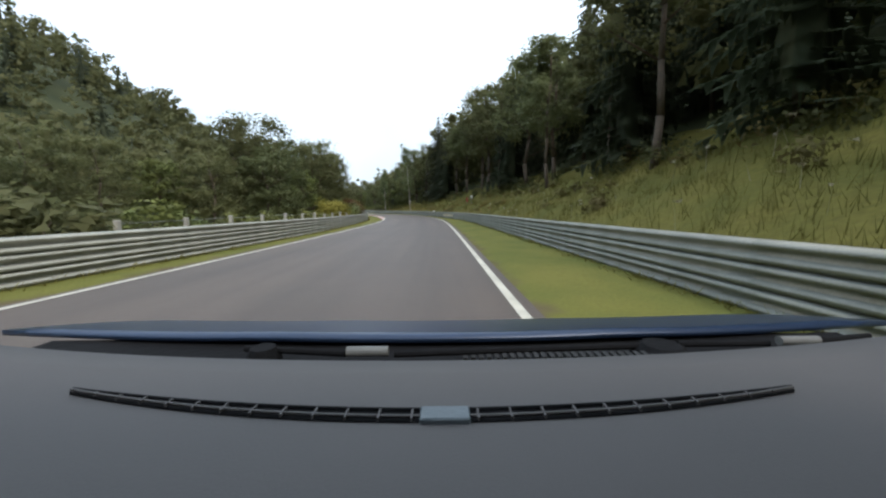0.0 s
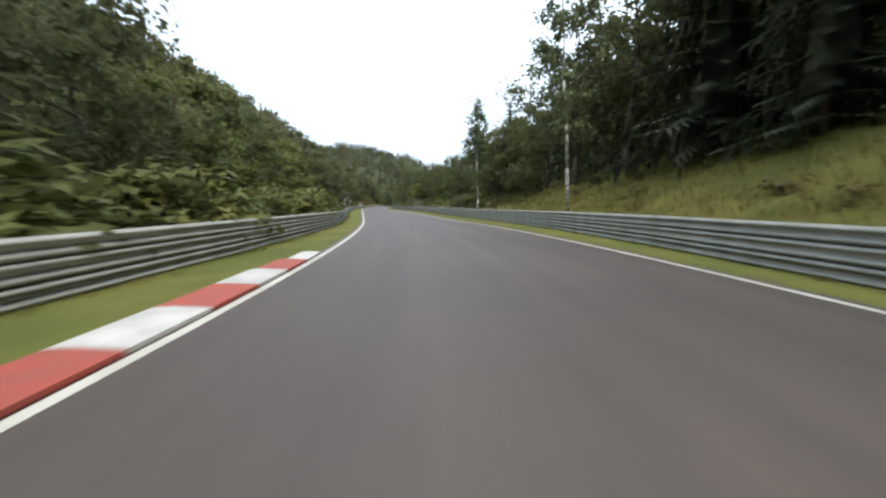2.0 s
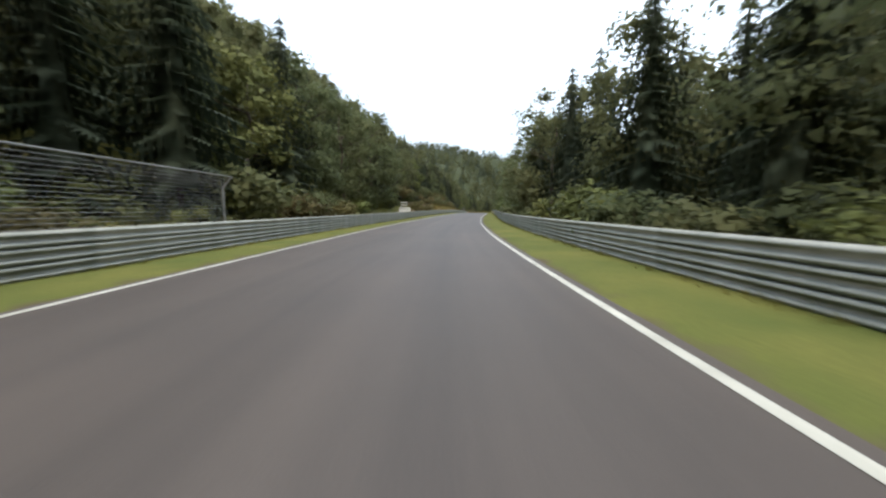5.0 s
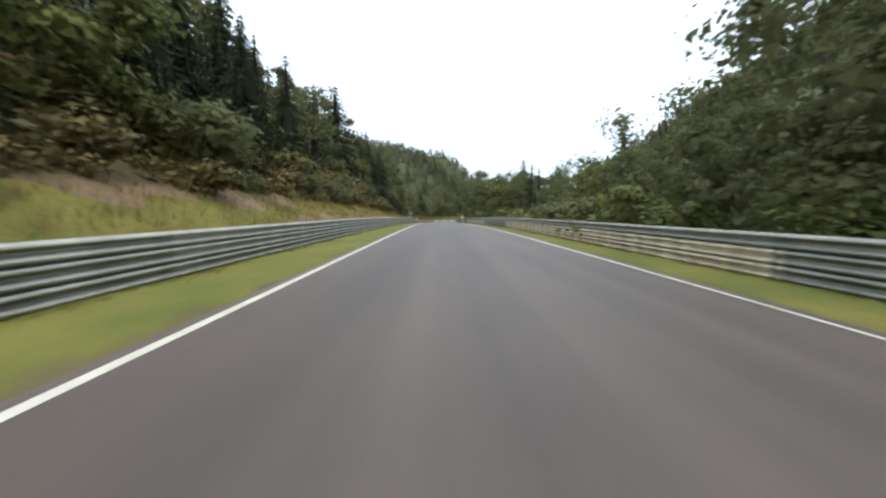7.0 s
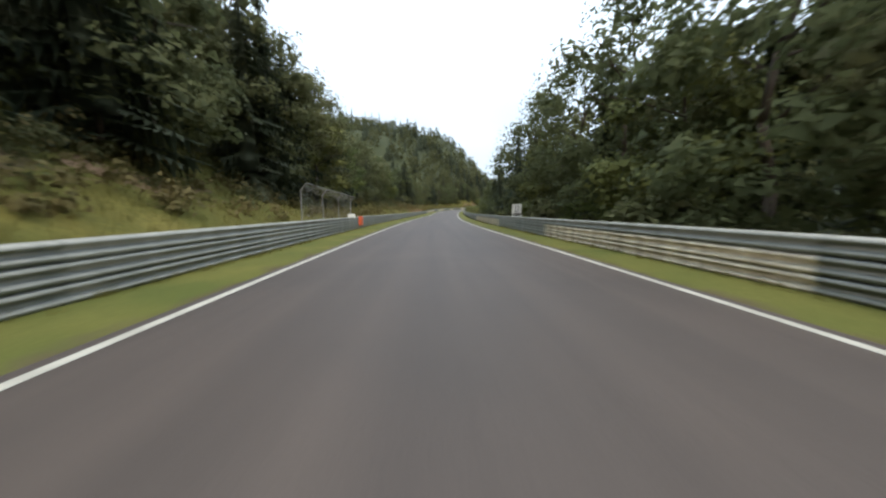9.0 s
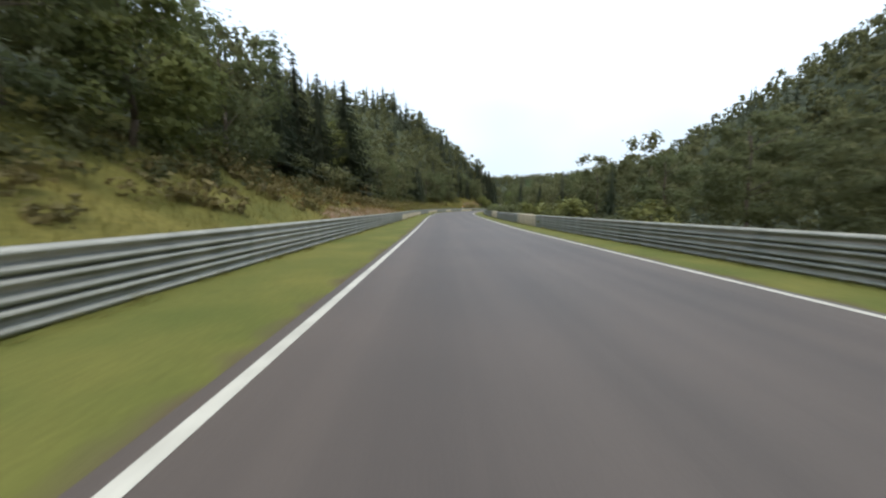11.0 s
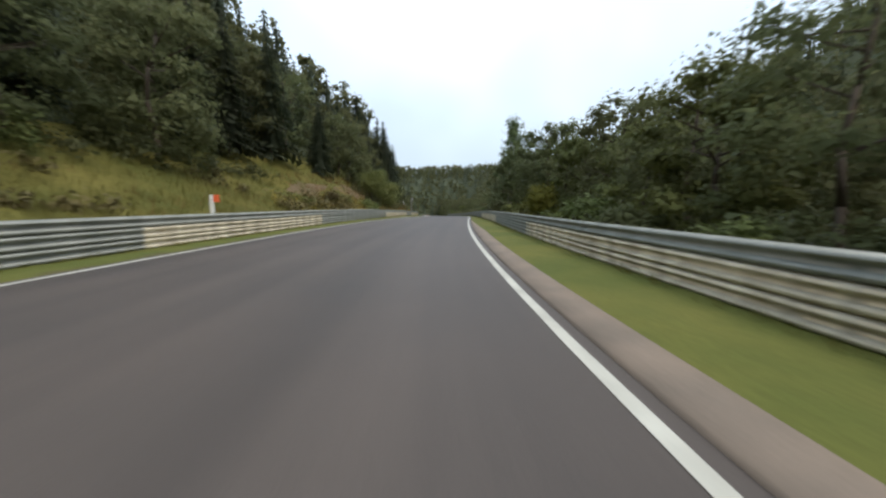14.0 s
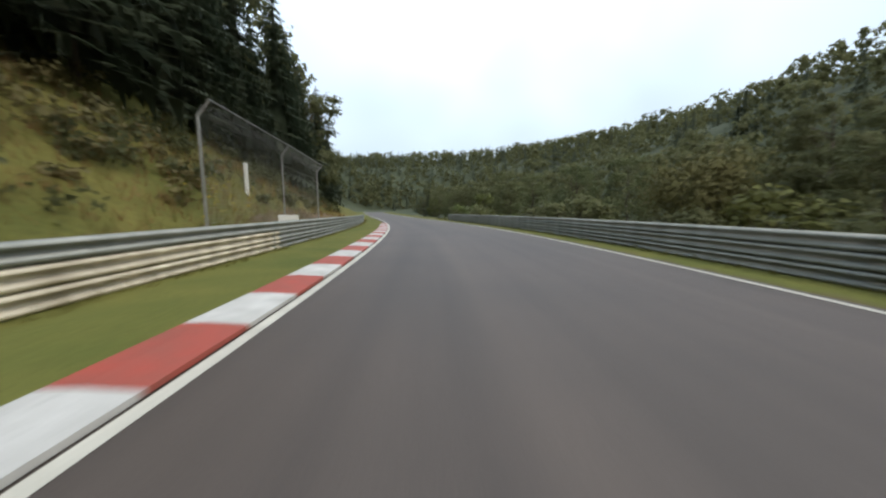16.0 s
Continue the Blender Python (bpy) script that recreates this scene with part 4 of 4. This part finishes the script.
M_BLADE = leaf_material("grass_blades", (0.13, 0.13, 0.034), (0.09, 0.1, 0.026))
M_TUFT = leaf_material("short_grass_blades", (0.2, 0.185, 0.05), (0.14, 0.14, 0.035), 0.4, 0.5)
M_DRY = leaf_material("dry_grass", (0.22, 0.14, 0.05), (0.15, 0.105, 0.036))
M_UMBEL = material("cream_flowers", (0.42, 0.37, 0.25), 0.8, scale=3, fine=20)
M_YELLOW = material("yellow_flowers", (0.6, 0.42, 0.03), 0.8, scale=3, fine=20)
green = [spots_on(1, -5, 110, 0.8, 8.5, 5200), spots_on(1, 110, 160, 0.7, 4, 900), spots_on(-1, -5, 200, 0.7, 3.0, 1500), spots_on(-1, 228, 350, 0.8, 8, 3600), spots_on(-1, 350, 575, 0.8, 9, 7500), spots_on(-1, 425, 505, 0.8, 8, 3500), spots_on(1, 200, 350, 0.7, 2.5, 900), spots_on(1, 385, 600, 0.7, 2.5, 1500)]
dry = [spots_on(-1, 228, 300, 1.0, 8, 1500), spots_on(-1, 388, 426, 1.0, 8, 1200), spots_on(-1, 428, 500, 1.0, 7, 350), spots_on(-1, 505, 590, 1.0, 8, 2800), spots_on(1, 40, 120, 1, 7, 900)]
tagged(new("tall_grass", tri_mesh("tall_grass", *blades(np.concatenate(green), 0.55, 0.14, 6), M_BLADE)), "tall green grass and weeds on the banks", "grass", kind="stuff")
tagged(new("dry_grass", tri_mesh("dry_grass", *blades(np.concatenate(dry), 0.5, 0.15, 6), M_DRY)), "dry straw-coloured grass on the bare banks", "grass", kind="stuff")

lawn = [spots_on(side, -8, 600, -0.3, 0.35, 6500) for side in (-1, 1)]
tagged(new("barrier_grass", tri_mesh("barrier_grass", *blades(np.concatenate(lawn), 0.16, 0.09, 6), M_TUFT)), "uncut grass tufts along the foot of the barriers", "grass", kind="stuff")


def flower_heads(spots, tall, size):
    at = spots + np.array([0, 0, 1]) * rng.uniform(0.6, 1.1, (len(spots), 1)) * tall
    c = leaf_cards(at, np.full(len(at), size), 7, size * 0.7, 0.3)
    return joined(c, blades(spots, tall, 0.01, 1))


tagged(new("cream_weeds", tri_mesh("cream_weeds", *flower_heads(np.concatenate([spots_on(1, 92, 128, 0.7, 2.6, 110), spots_on(1, -5, 60, 2, 7, 60)]), 1.0, 0.09), M_UMBEL)), "cream flowering umbels among the weeds", "weeds", kind="stuff")
tagged(new("yellow_weeds", tri_mesh("yellow_weeds", *flower_heads(np.concatenate([spots_on(-1, 498, 516, 1.5, 5.0, 160), spots_on(-1, 556, 580, 1, 4, 80)]), 0.7, 0.05), M_YELLOW)), "yellow flowering weeds on the bank", "weeds", kind="stuff")

log = tagged(new("fallen_trunk"), "pale barkless fallen trunk lying on the bank", "log")
low_end, high_end = (land_at(q, d) + Vector((0, 0, 0.16)) for q, d in ((226.0, -8.6), (223.6, -10.6)))
log.location = low_end
part("trunk", tube(bmesh.new(), (0, 0, 0), high_end - low_end, 0.06, 0.09), material("bleached_wood", (0.4, 0.34, 0.25), 0.85, scale=3, fine=40, bump=0.3), log, smooth=True)

# ---- fences, boards and markers ----
M_CONCRETE = material("concrete_post", (0.45, 0.43, 0.38), 0.9, scale=3, fine=30)
M_TIMBER = material("weathered_timber", (0.24, 0.21, 0.17), 0.9, scale=4, fine=30)
M_BOARD = material("white_board", (0.72, 0.7, 0.64), 0.5, second=(0.68, 0.66, 0.6), scale=2, fine=20, gain=0.08)
M_INK = material("black_ink", (0.03, 0.03, 0.03), 0.6, scale=5, fine=30)
M_GREY = material("grey_ink", (0.35, 0.35, 0.35), 0.6, scale=5, fine=30)
M_ORANGE = material("orange_plastic", (0.75, 0.13, 0.04), 0.5, second=(0.6, 0.1, 0.04), scale=3, fine=20)
M_FENCE = material("fence_steel", (0.36, 0.35, 0.32), 0.5, 0.5, scale=2, fine=25)


def catch_fence(rows, side, label, lean=0.35, gap=0.11):
    """Steel posts with bent tops and a wire mesh between them. rows: along, beside, foot, top."""
    thing = tagged(new("catch_fence"), label, "fence", "catch fences")
    thing.location = road_at(rows[0][0], rows[0][1])
    feet, necks, tips = [], [], []
    for s, d, foot, top in rows:
        ground_z = land_at(s, d)
        a, b, c = road_at(s, d, min(foot, ground_z.z - road_at(s).z) - 0.3), road_at(s, d, top - 0.4), road_at(s, d - side * lean, top)
        feet.append(a - thing.location), necks.append(b - thing.location), tips.append(c - thing.location)
        bm = tube(tube(bmesh.new(), feet[-1], necks[-1], 0.038), necks[-1] - Vector((0, 0, 0.03)), tips[-1], 0.038)
        part("fence_post", bm, M_FENCE, thing)
    for a, b in zip(tips, tips[1:]):
        part("top_rail", tube(bmesh.new(), a, b, 0.025, sides=6), M_FENCE, thing)
    verts, faces = [], []

    def wire(p, q):
        across = (q - p).cross(Vector((0.3, 0.5, 0.4))).normalized() * 0.004
        n = len(verts)
        verts.extend([p - across, p + across, q + across, q - across])
        faces.append((n, n + 1, n + 2, n + 3))

    for i in range(len(rows) - 1):
        wide = (feet[i + 1] - feet[i]).length
        for edge0, edge1 in (((feet[i], feet[i + 1]), (necks[i], necks[i + 1])), ((necks[i], necks[i + 1]), (tips[i], tips[i + 1]))):
            tall = (edge1[0] - edge0[0]).length
            count, up = int(wide / gap), max(2, int(tall / gap))
            for k in range(count + 1):
                wire(edge0[0].lerp(edge0[1], k / count), edge1[0].lerp(edge1[1], k / count))
            for k in range(up + 1):
                wire(edge0[0].lerp(edge1[0], k / up), edge0[1].lerp(edge1[1], k / up))
    part_mesh("wire_mesh", mesh_of("wire_mesh", verts, faces, M_FENCE), thing, "grey wire mesh")
    return thing


catch_fence([(130.5, 6.9, 0.2, 2.3), (133.5, 6.9, 0.2, 2.3), (136.5, 6.9, 0.2, 2.3), (139.5, 6.9, 0.2, 2.2)], 1, "steel catch fence with bent post tops behind the barrier")
catch_fence([(135, -7.0, 0.2, 2.5), (138, -7.0, 0.2, 2.5), (141, -7.0, 0.2, 2.5)], -1, "steel catch fence with bent post tops among shrubs")
catch_fence([(164, -7.0, 0.2, 2.4), (171, -7.0, 0.2, 2.5), (178, -7.0, 0.2, 2.5)], -1, "steel catch fence beside the dark wood")
catch_fence([(320, -8.0, 0.5, 2.9), (324, -8.0, 0.5, 2.8), (328, -8.0, 0.5, 2.7), (332, -8.0, 0.5, 2.6)], -1, "steel catch fence on the grassy bank")
catch_fence([(555.5, -8.2, 1.2, 4.25), (562, -8.2, 1.2, 4.15), (569, -8.2, 1.2, 4.15)], -1, "tall steel catch fence on the bank above the kerb")


def fence_line(rows, high, thick, mat, name, label):
    thing = tagged(new(name), label, "fence", "post fences")
    feet = [land_at(s, d) for s, d in rows]
    thing.location = feet[0]
    tops = []
    for p in feet:
        q = p - thing.location
        h = high * rng.uniform(0.92, 1.05)
        part("fence_post", box(bmesh.new(), -thick, thick, -thick, thick, -0.4, h, 0.01), mat, thing, m=Matrix.Translation(q))
        tops.append(q + Vector((0, 0, h)))
    for k in (0.35, 0.65, 0.92):
        for (a, b), (p, q) in zip(zip(tops, tops[1:]), zip(feet, feet[1:])):
            x, y = (p - thing.location).lerp(a, k), (q - thing.location).lerp(b, k)
            part("wire", tube(bmesh.new(), x, y, 0.006, sides=4), M_POST, thing)


fence_line([(s, -float(table(s, RAIL_LEFT)) - 1.0) for s in (9, 11.4, 13.8, 16.2, 18.6, 21, 23.4, 25.8, 28.2, 31, 34)], 1.15, 0.06, M_CONCRETE, "concrete_post_fence", "pale concrete fence posts with wires behind the barrier")
fence_line([(s, 14.0) for s in (97.5, 99.5, 101.5, 103.5, 105.5, 107.5)], 1.3, 0.05, M_TIMBER, "timber_post_fence", "weathered timber fence posts with wires on the bank")


def board(name, s, d, foot, width, height, label, category, facing=0.0, legs=True, mat=None):
    """An upright board that faces the oncoming traffic, on two posts."""
    thing = tagged(new(name), label, category)
    base = land_at(s, d)
    thing.matrix_basis = Matrix.Translation(base) @ Matrix.Rotation(road_turn(s) + facing, 4, "Z")
    low = road_at(s, d, foot).z - base.z
    part("panel", box(bmesh.new(), -width / 2, width / 2, -0.02, 0.02, low, low + height, 0.006), mat or M_BOARD, thing)
    if legs:
        for x in (-width * 0.3, width * 0.3):
            part("leg", box(bmesh.new(), x - 0.025, x + 0.025, 0.021, 0.07, -0.4, low + height * 0.9), M_POST, thing)
    return thing, low


def bars(thing, low, rows, mat):
    for x0, x1, z0, z1 in rows:
        part("print_bar", box(bmesh.new(), x0, x1, -0.026, -0.021, low + z0, low + z1), mat, thing)


def lettering(thing, text, x, z, size, mat):
    curve = bpy.data.curves.new("number", "FONT")
    curve.body, curve.size, curve.align_x = text, size, "CENTER"
    ob = new("number_text", curve)
    me = bpy.data.meshes.new_from_object(ob.evaluated_get(bpy.context.evaluated_depsgraph_get()))
    bpy.data.objects.remove(ob)
    me.materials.clear()
    me.materials.append(mat)
    part_mesh("number", me, thing, "black number", Matrix.Translation((x, -0.024, z)) @ Matrix.Rotation(radians(90), 4, "X"))


km, low = board("marker_board", 326, 6.0, 0.75, 0.72, 1.02, "white distance board with a black number and grey lines", "sign")
lettering(km, "12", 0, low + 0.6, 0.42, M_INK)
bars(km, low, [(-0.12, 0.12, 0.42, 0.5)], M_GREY)
bars(km, low, [(-0.28, 0.28, 0.12, 0.2), (-0.28, 0.28, 0.24, 0.32)], M_INK)

info, low = board("notice_board", 212.5, -7.0, 0.85, 1.5, 0.58, "white notice board with lines of small grey print", "sign")
bars(info, low, [(-0.65, 0.2, 0.43, 0.48), (-0.6, 0.65, 0.3, 0.35), (-0.6, 0.6, 0.17, 0.22), (0.3, 0.6, 0.06, 0.12)], M_GREY)
for z in (1.7, 2.05):
    plank, low = board("direction_plank", 213.2, -7.3, z, 1.0, 0.13, "narrow white direction plank on posts", "sign")

for s, d, foot, w, h, label in ((59.5, 4.95, 0.82, 0.3, 0.24, "small white marker plate above the barrier"), (55, 10.2, 3.1, 0.34, 0.34, "small white plate on a post at the wood's edge"), (323.8, -6.0, 0.78, 0.5, 0.32, "white marker plate behind the barrier"),
                                (228.5, -7.6, 1.15, 0.24, 0.3, "small white plate on a post in the bank"), (559, -7.1, 0.72, 0.75, 0.34, "white box-like plate behind the barrier")):
    board("marker_plate", s, d, foot, w, h, label, "marker")
red, low = board("warning_board", 58, 10.4, 2.4, 0.3, 0.85, "narrow red warning board on the bank", "sign", mat=M_RED)

bag = tagged(new("barrier_cushion"), "orange plastic cushion hung over the crash barrier", "cushion")
bag.matrix_basis = Matrix.Translation(road_at(325.5, -float(table(325.5, RAIL_LEFT)) + 0.16)) @ Matrix.Rotation(road_turn(325.5), 4, "Z")
part("pad", box(bmesh.new(), -0.06, 0.12, -0.45, 0.45, 0.25, 0.92, 0.05), M_ORANGE, bag)
part("strap", box(bmesh.new(), -0.25, 0.13, -0.06, 0.06, 0.915, 0.935), M_INK, bag)

pole = tagged(new("marshal_pole"), "white post with an orange square plate behind the barrier", "marker post")
pole.matrix_basis = Matrix.Translation(land_at(488, -6.0)) @ Matrix.Rotation(road_turn(488), 4, "Z")
part("post", box(bmesh.new(), -0.07, 0.07, -0.04, 0.04, -0.4, 1.52, 0.01), M_BOARD, pole)
part("plate", box(bmesh.new(), 0.075, 0.3, -0.03, 0.01, 1.25, 1.52, 0.01), M_ORANGE, pole)
stake = tagged(new("marker_post"), "weathered cream wooden post in the bank", "marker post")
stake.matrix_basis = Matrix.Translation(land_at(563.3, -10.3)) @ Matrix.Rotation(road_turn(558), 4, "Z")
part("post", box(bmesh.new(), -0.08, 0.08, -0.05, 0.05, -0.4, 1.5, 0.012), M_BOARD, stake)

# ---- the car in which the drive begins ----
M_DASH = material("soft_grey_plastic", (0.092, 0.085, 0.082), 0.75, second=(0.08, 0.075, 0.073), scale=3, fine=400, bump=0.08, gain=0.06)
M_BLACK = material("black_plastic", (0.012, 0.012, 0.013), 0.9, scale=4, fine=60, gloss=0.1)
M_PLATE = material("blue_grey_cover", (0.13, 0.16, 0.175), 0.5, scale=4, fine=60, gain=0.05)
M_BLUE = material("dark_blue_paint", (0.024, 0.042, 0.085), 0.3, 0.3, scale=1, fine=200, bump=0.0, gain=0.05)
M_TYRE = material("tyre_rubber", (0.02, 0.02, 0.02), 0.85, scale=5, fine=50)
M_CAP = material("pale_cap", (0.15, 0.15, 0.14), 0.6, scale=5, fine=50)
car = tagged(new("car"), "dark blue car with a plain grey dashboard, seen from inside", "car")
car.matrix_basis = Matrix.Translation((2.143, 0, 0.01)) @ Matrix.Rotation(radians(-0.8), 4, "Z")


def sheet(name, xs, ys, height, mat, parent, label="", thick=0.02, smooth=True):
    """A curved panel with thickness over a grid."""
    verts, faces, n = [], [], len(xs)
    for drop in (0, thick):
        verts += [(x, y(x) if callable(y) else y, height(x, y(x) if callable(y) else y) - drop) for y in ys for x in xs]
    m = len(ys)
    top = n * m
    for j in range(m - 1):
        for i in range(n - 1):
            a = j * n + i
            faces.append((a, a + 1, a + n + 1, a + n))
            faces.append((top + a, top + a + n, top + a + n + 1, top + a + 1))
    ring = list(range(n)) + [j * n + n - 1 for j in range(1, m)] + [(m - 1) * n + i for i in range(n - 2, -1, -1)] + [j * n for j in range(m - 2, 0, -1)]
    for a, b in zip(ring, ring[1:] + ring[:1]):
        faces.append((b, a, top + a, top + b))
    return part_mesh(name, mesh_of(name, verts, faces, mat, smooth), parent, label)


across = [k * 0.06 for k in range(-12, 13)]
DASH_Z = 1.05
dash = sheet("dashboard", across, [0.12] + [(lambda x, k=k: 0.12 + (0.448 + 0.16 * x * x - 0.12) * k / 8) for k in range(1, 9)], lambda x, y: DASH_Z + 0.006 * math.cos(y * 6), M_DASH, car, "plain grey grained dashboard top", 0.06)


def vent_y(x, k):
    """The edges of the slot: k 0 the near one, 1 the far one."""
    t = min(1.0, abs(x + 0.02) / 0.395)
    return 0.302 + 0.372 * x * x + k * (0.0145 * (1 - t**2.4) + 0.0015)


slot = [x * 0.01 for x in range(-41, 38)]
# no opening is cut: a matte black sheet gives the shade inside the slot
vent = sheet("vent", slot, [lambda x: vent_y(x, 0), lambda x: vent_y(x, 1)], lambda x, y: DASH_Z + 0.0005, M_BLACK, dash, "narrow curved air slot, its dark depth a black sheet", 0.004)
sheet("vent_lip", slot, [lambda x: vent_y(x, 1), lambda x: vent_y(x, 1) + 0.003], lambda x, y: DASH_Z + 0.003, M_BLACK, dash, "", 0.006)
sheet("vent_bar", slot, [lambda x: vent_y(x, 0.32), lambda x: vent_y(x, 0.32) + 0.002], lambda x, y: DASH_Z + 0.0032, M_DASH, dash, "", 0.003)
for k in range(-13, 12):
    x = k * 0.031
    if abs(x) > 0.03:
        part("vent_rib", box(bmesh.new(), x - 0.001, x + 0.001, vent_y(x, 0), vent_y(x, 1), DASH_Z, DASH_Z + 0.0036), M_DASH, dash)
part("cover_plate", box(bmesh.new(), -0.0235, 0.0235, 0.3, 0.3225, DASH_Z - 0.004, DASH_Z + 0.0042, 0.0015), M_PLATE, dash, "blue-grey cover plate in the slot")
part("cowl", box(bmesh.new(), -0.84, 0.84, 0.44, 0.73, 0.9, 0.979, 0.01), M_BLACK, car, "black cowl below the windscreen")
for x, y, z in ((-0.118, 0.52, 1.029), (0.585, 0.56, 1.0235)):
    part("wiper_cap", tube(bmesh.new(), (x - 0.032, y, z), (x + 0.032, y, z), 0.0078, sides=12), M_CAP, car, "pale cylindrical cap")
for (x0, y0, z0), (x1, y1, z1) in (((-0.08, 0.535, 1.018), (0.34, 0.575, 1.012)), ((-0.34, 0.58, 1.012), (-0.16, 0.545, 1.016)), ((0.4, 0.58, 1.012), (0.55, 0.575, 1.014)), ((0.62, 0.585, 1.012), (0.8, 0.64, 1.0))):
    part("wiper_arm", tube(bmesh.new(), (x0, y0, z0), (x1, y1, z1), 0.006), M_BLACK, car)
blade = bmesh.new()
for k in range(26):
    box(blade, 0.03 + k * 0.0125, 0.037 + k * 0.0125, 0.53, 0.55, 1.004, 1.013)
part("cowl_grille", blade, M_TYRE, car, "fine dark ribbed grille")
part("cowl_knob", tube(bmesh.new(), (-0.3, 0.56, 1.0), (-0.3, 0.56, 1.022), 0.03, 0.02, 10), M_BLACK, car)
part("cowl_knob", tube(bmesh.new(), (0.36, 0.56, 1.0), (0.36, 0.56, 1.02), 0.05, 0.03, 10), M_BLACK, car)
sheet("bonnet", [k * 0.082 for k in range(-12, 13)], [(lambda x, k=k: 0.66 + 0.1 * x * x + 0.072 * k) for k in range(15)], lambda x, y: 1.0 - 0.2 * (y - 0.66) - 0.1 * (y - 0.66) ** 2 + 0.012 * x * x + 0.003 * math.exp(-((abs(x) - 0.35) / 0.12) ** 2), M_BLUE, car, "glossy dark blue bonnet", 0.012)
body = bmesh.new()
box(body, -0.86, 0.86, -1.3, 1.72, 0.22, 0.62, 0.08)
part("body", body, M_BLUE, car)
for x in (-1, 1):
    part("side_panel", box(bmesh.new(), x * 0.83 - 0.03, x * 0.83 + 0.03, -1.2, 0.62, 0.55, 0.98, 0.02), M_BLUE, car)
    for y in (1.15, -0.9):
        wheel = part("wheel", tube(bmesh.new(), (x * 0.7, y, 0.3), (x * 0.885, y, 0.3), 0.3, sides=28), M_TYRE, car, "black tyre on a grey rim")
        part("rim", tube(bmesh.new(), (x * 0.882, y, 0.3), (x * 0.895, y, 0.3), 0.2, sides=20), M_CAP, wheel)

# out of view: roof and pillars, added to keep skylight off the dashboard
sheet("roof", [k * 0.13 for k in range(-5, 6)], [-1.3, -0.9, -0.5, -0.1, 0.1], lambda x, y: 1.46 - 0.09 * x * x - 0.03 * (y + 0.5) ** 2, M_BLUE, car, "unseen dark blue roof panel that shades the dashboard")
for x in (-1, 1):
    part("pillar", tube(bmesh.new(), (x * 0.8, 0.52, 0.97), (x * 0.64, 0.08, 1.42), 0.035, 0.03), M_BLACK, car)
    part("pillar", tube(bmesh.new(), (x * 0.8, -0.5, 0.95), (x * 0.64, -0.45, 1.43), 0.04, 0.04), M_BLACK, car)
# closed back, unseen, added to block the light from behind
part("unseen_rear_panel", box(bmesh.new(), -0.8, 0.8, -1.34, -1.28, 0.6, 1.42, 0.02), M_BLUE, car)
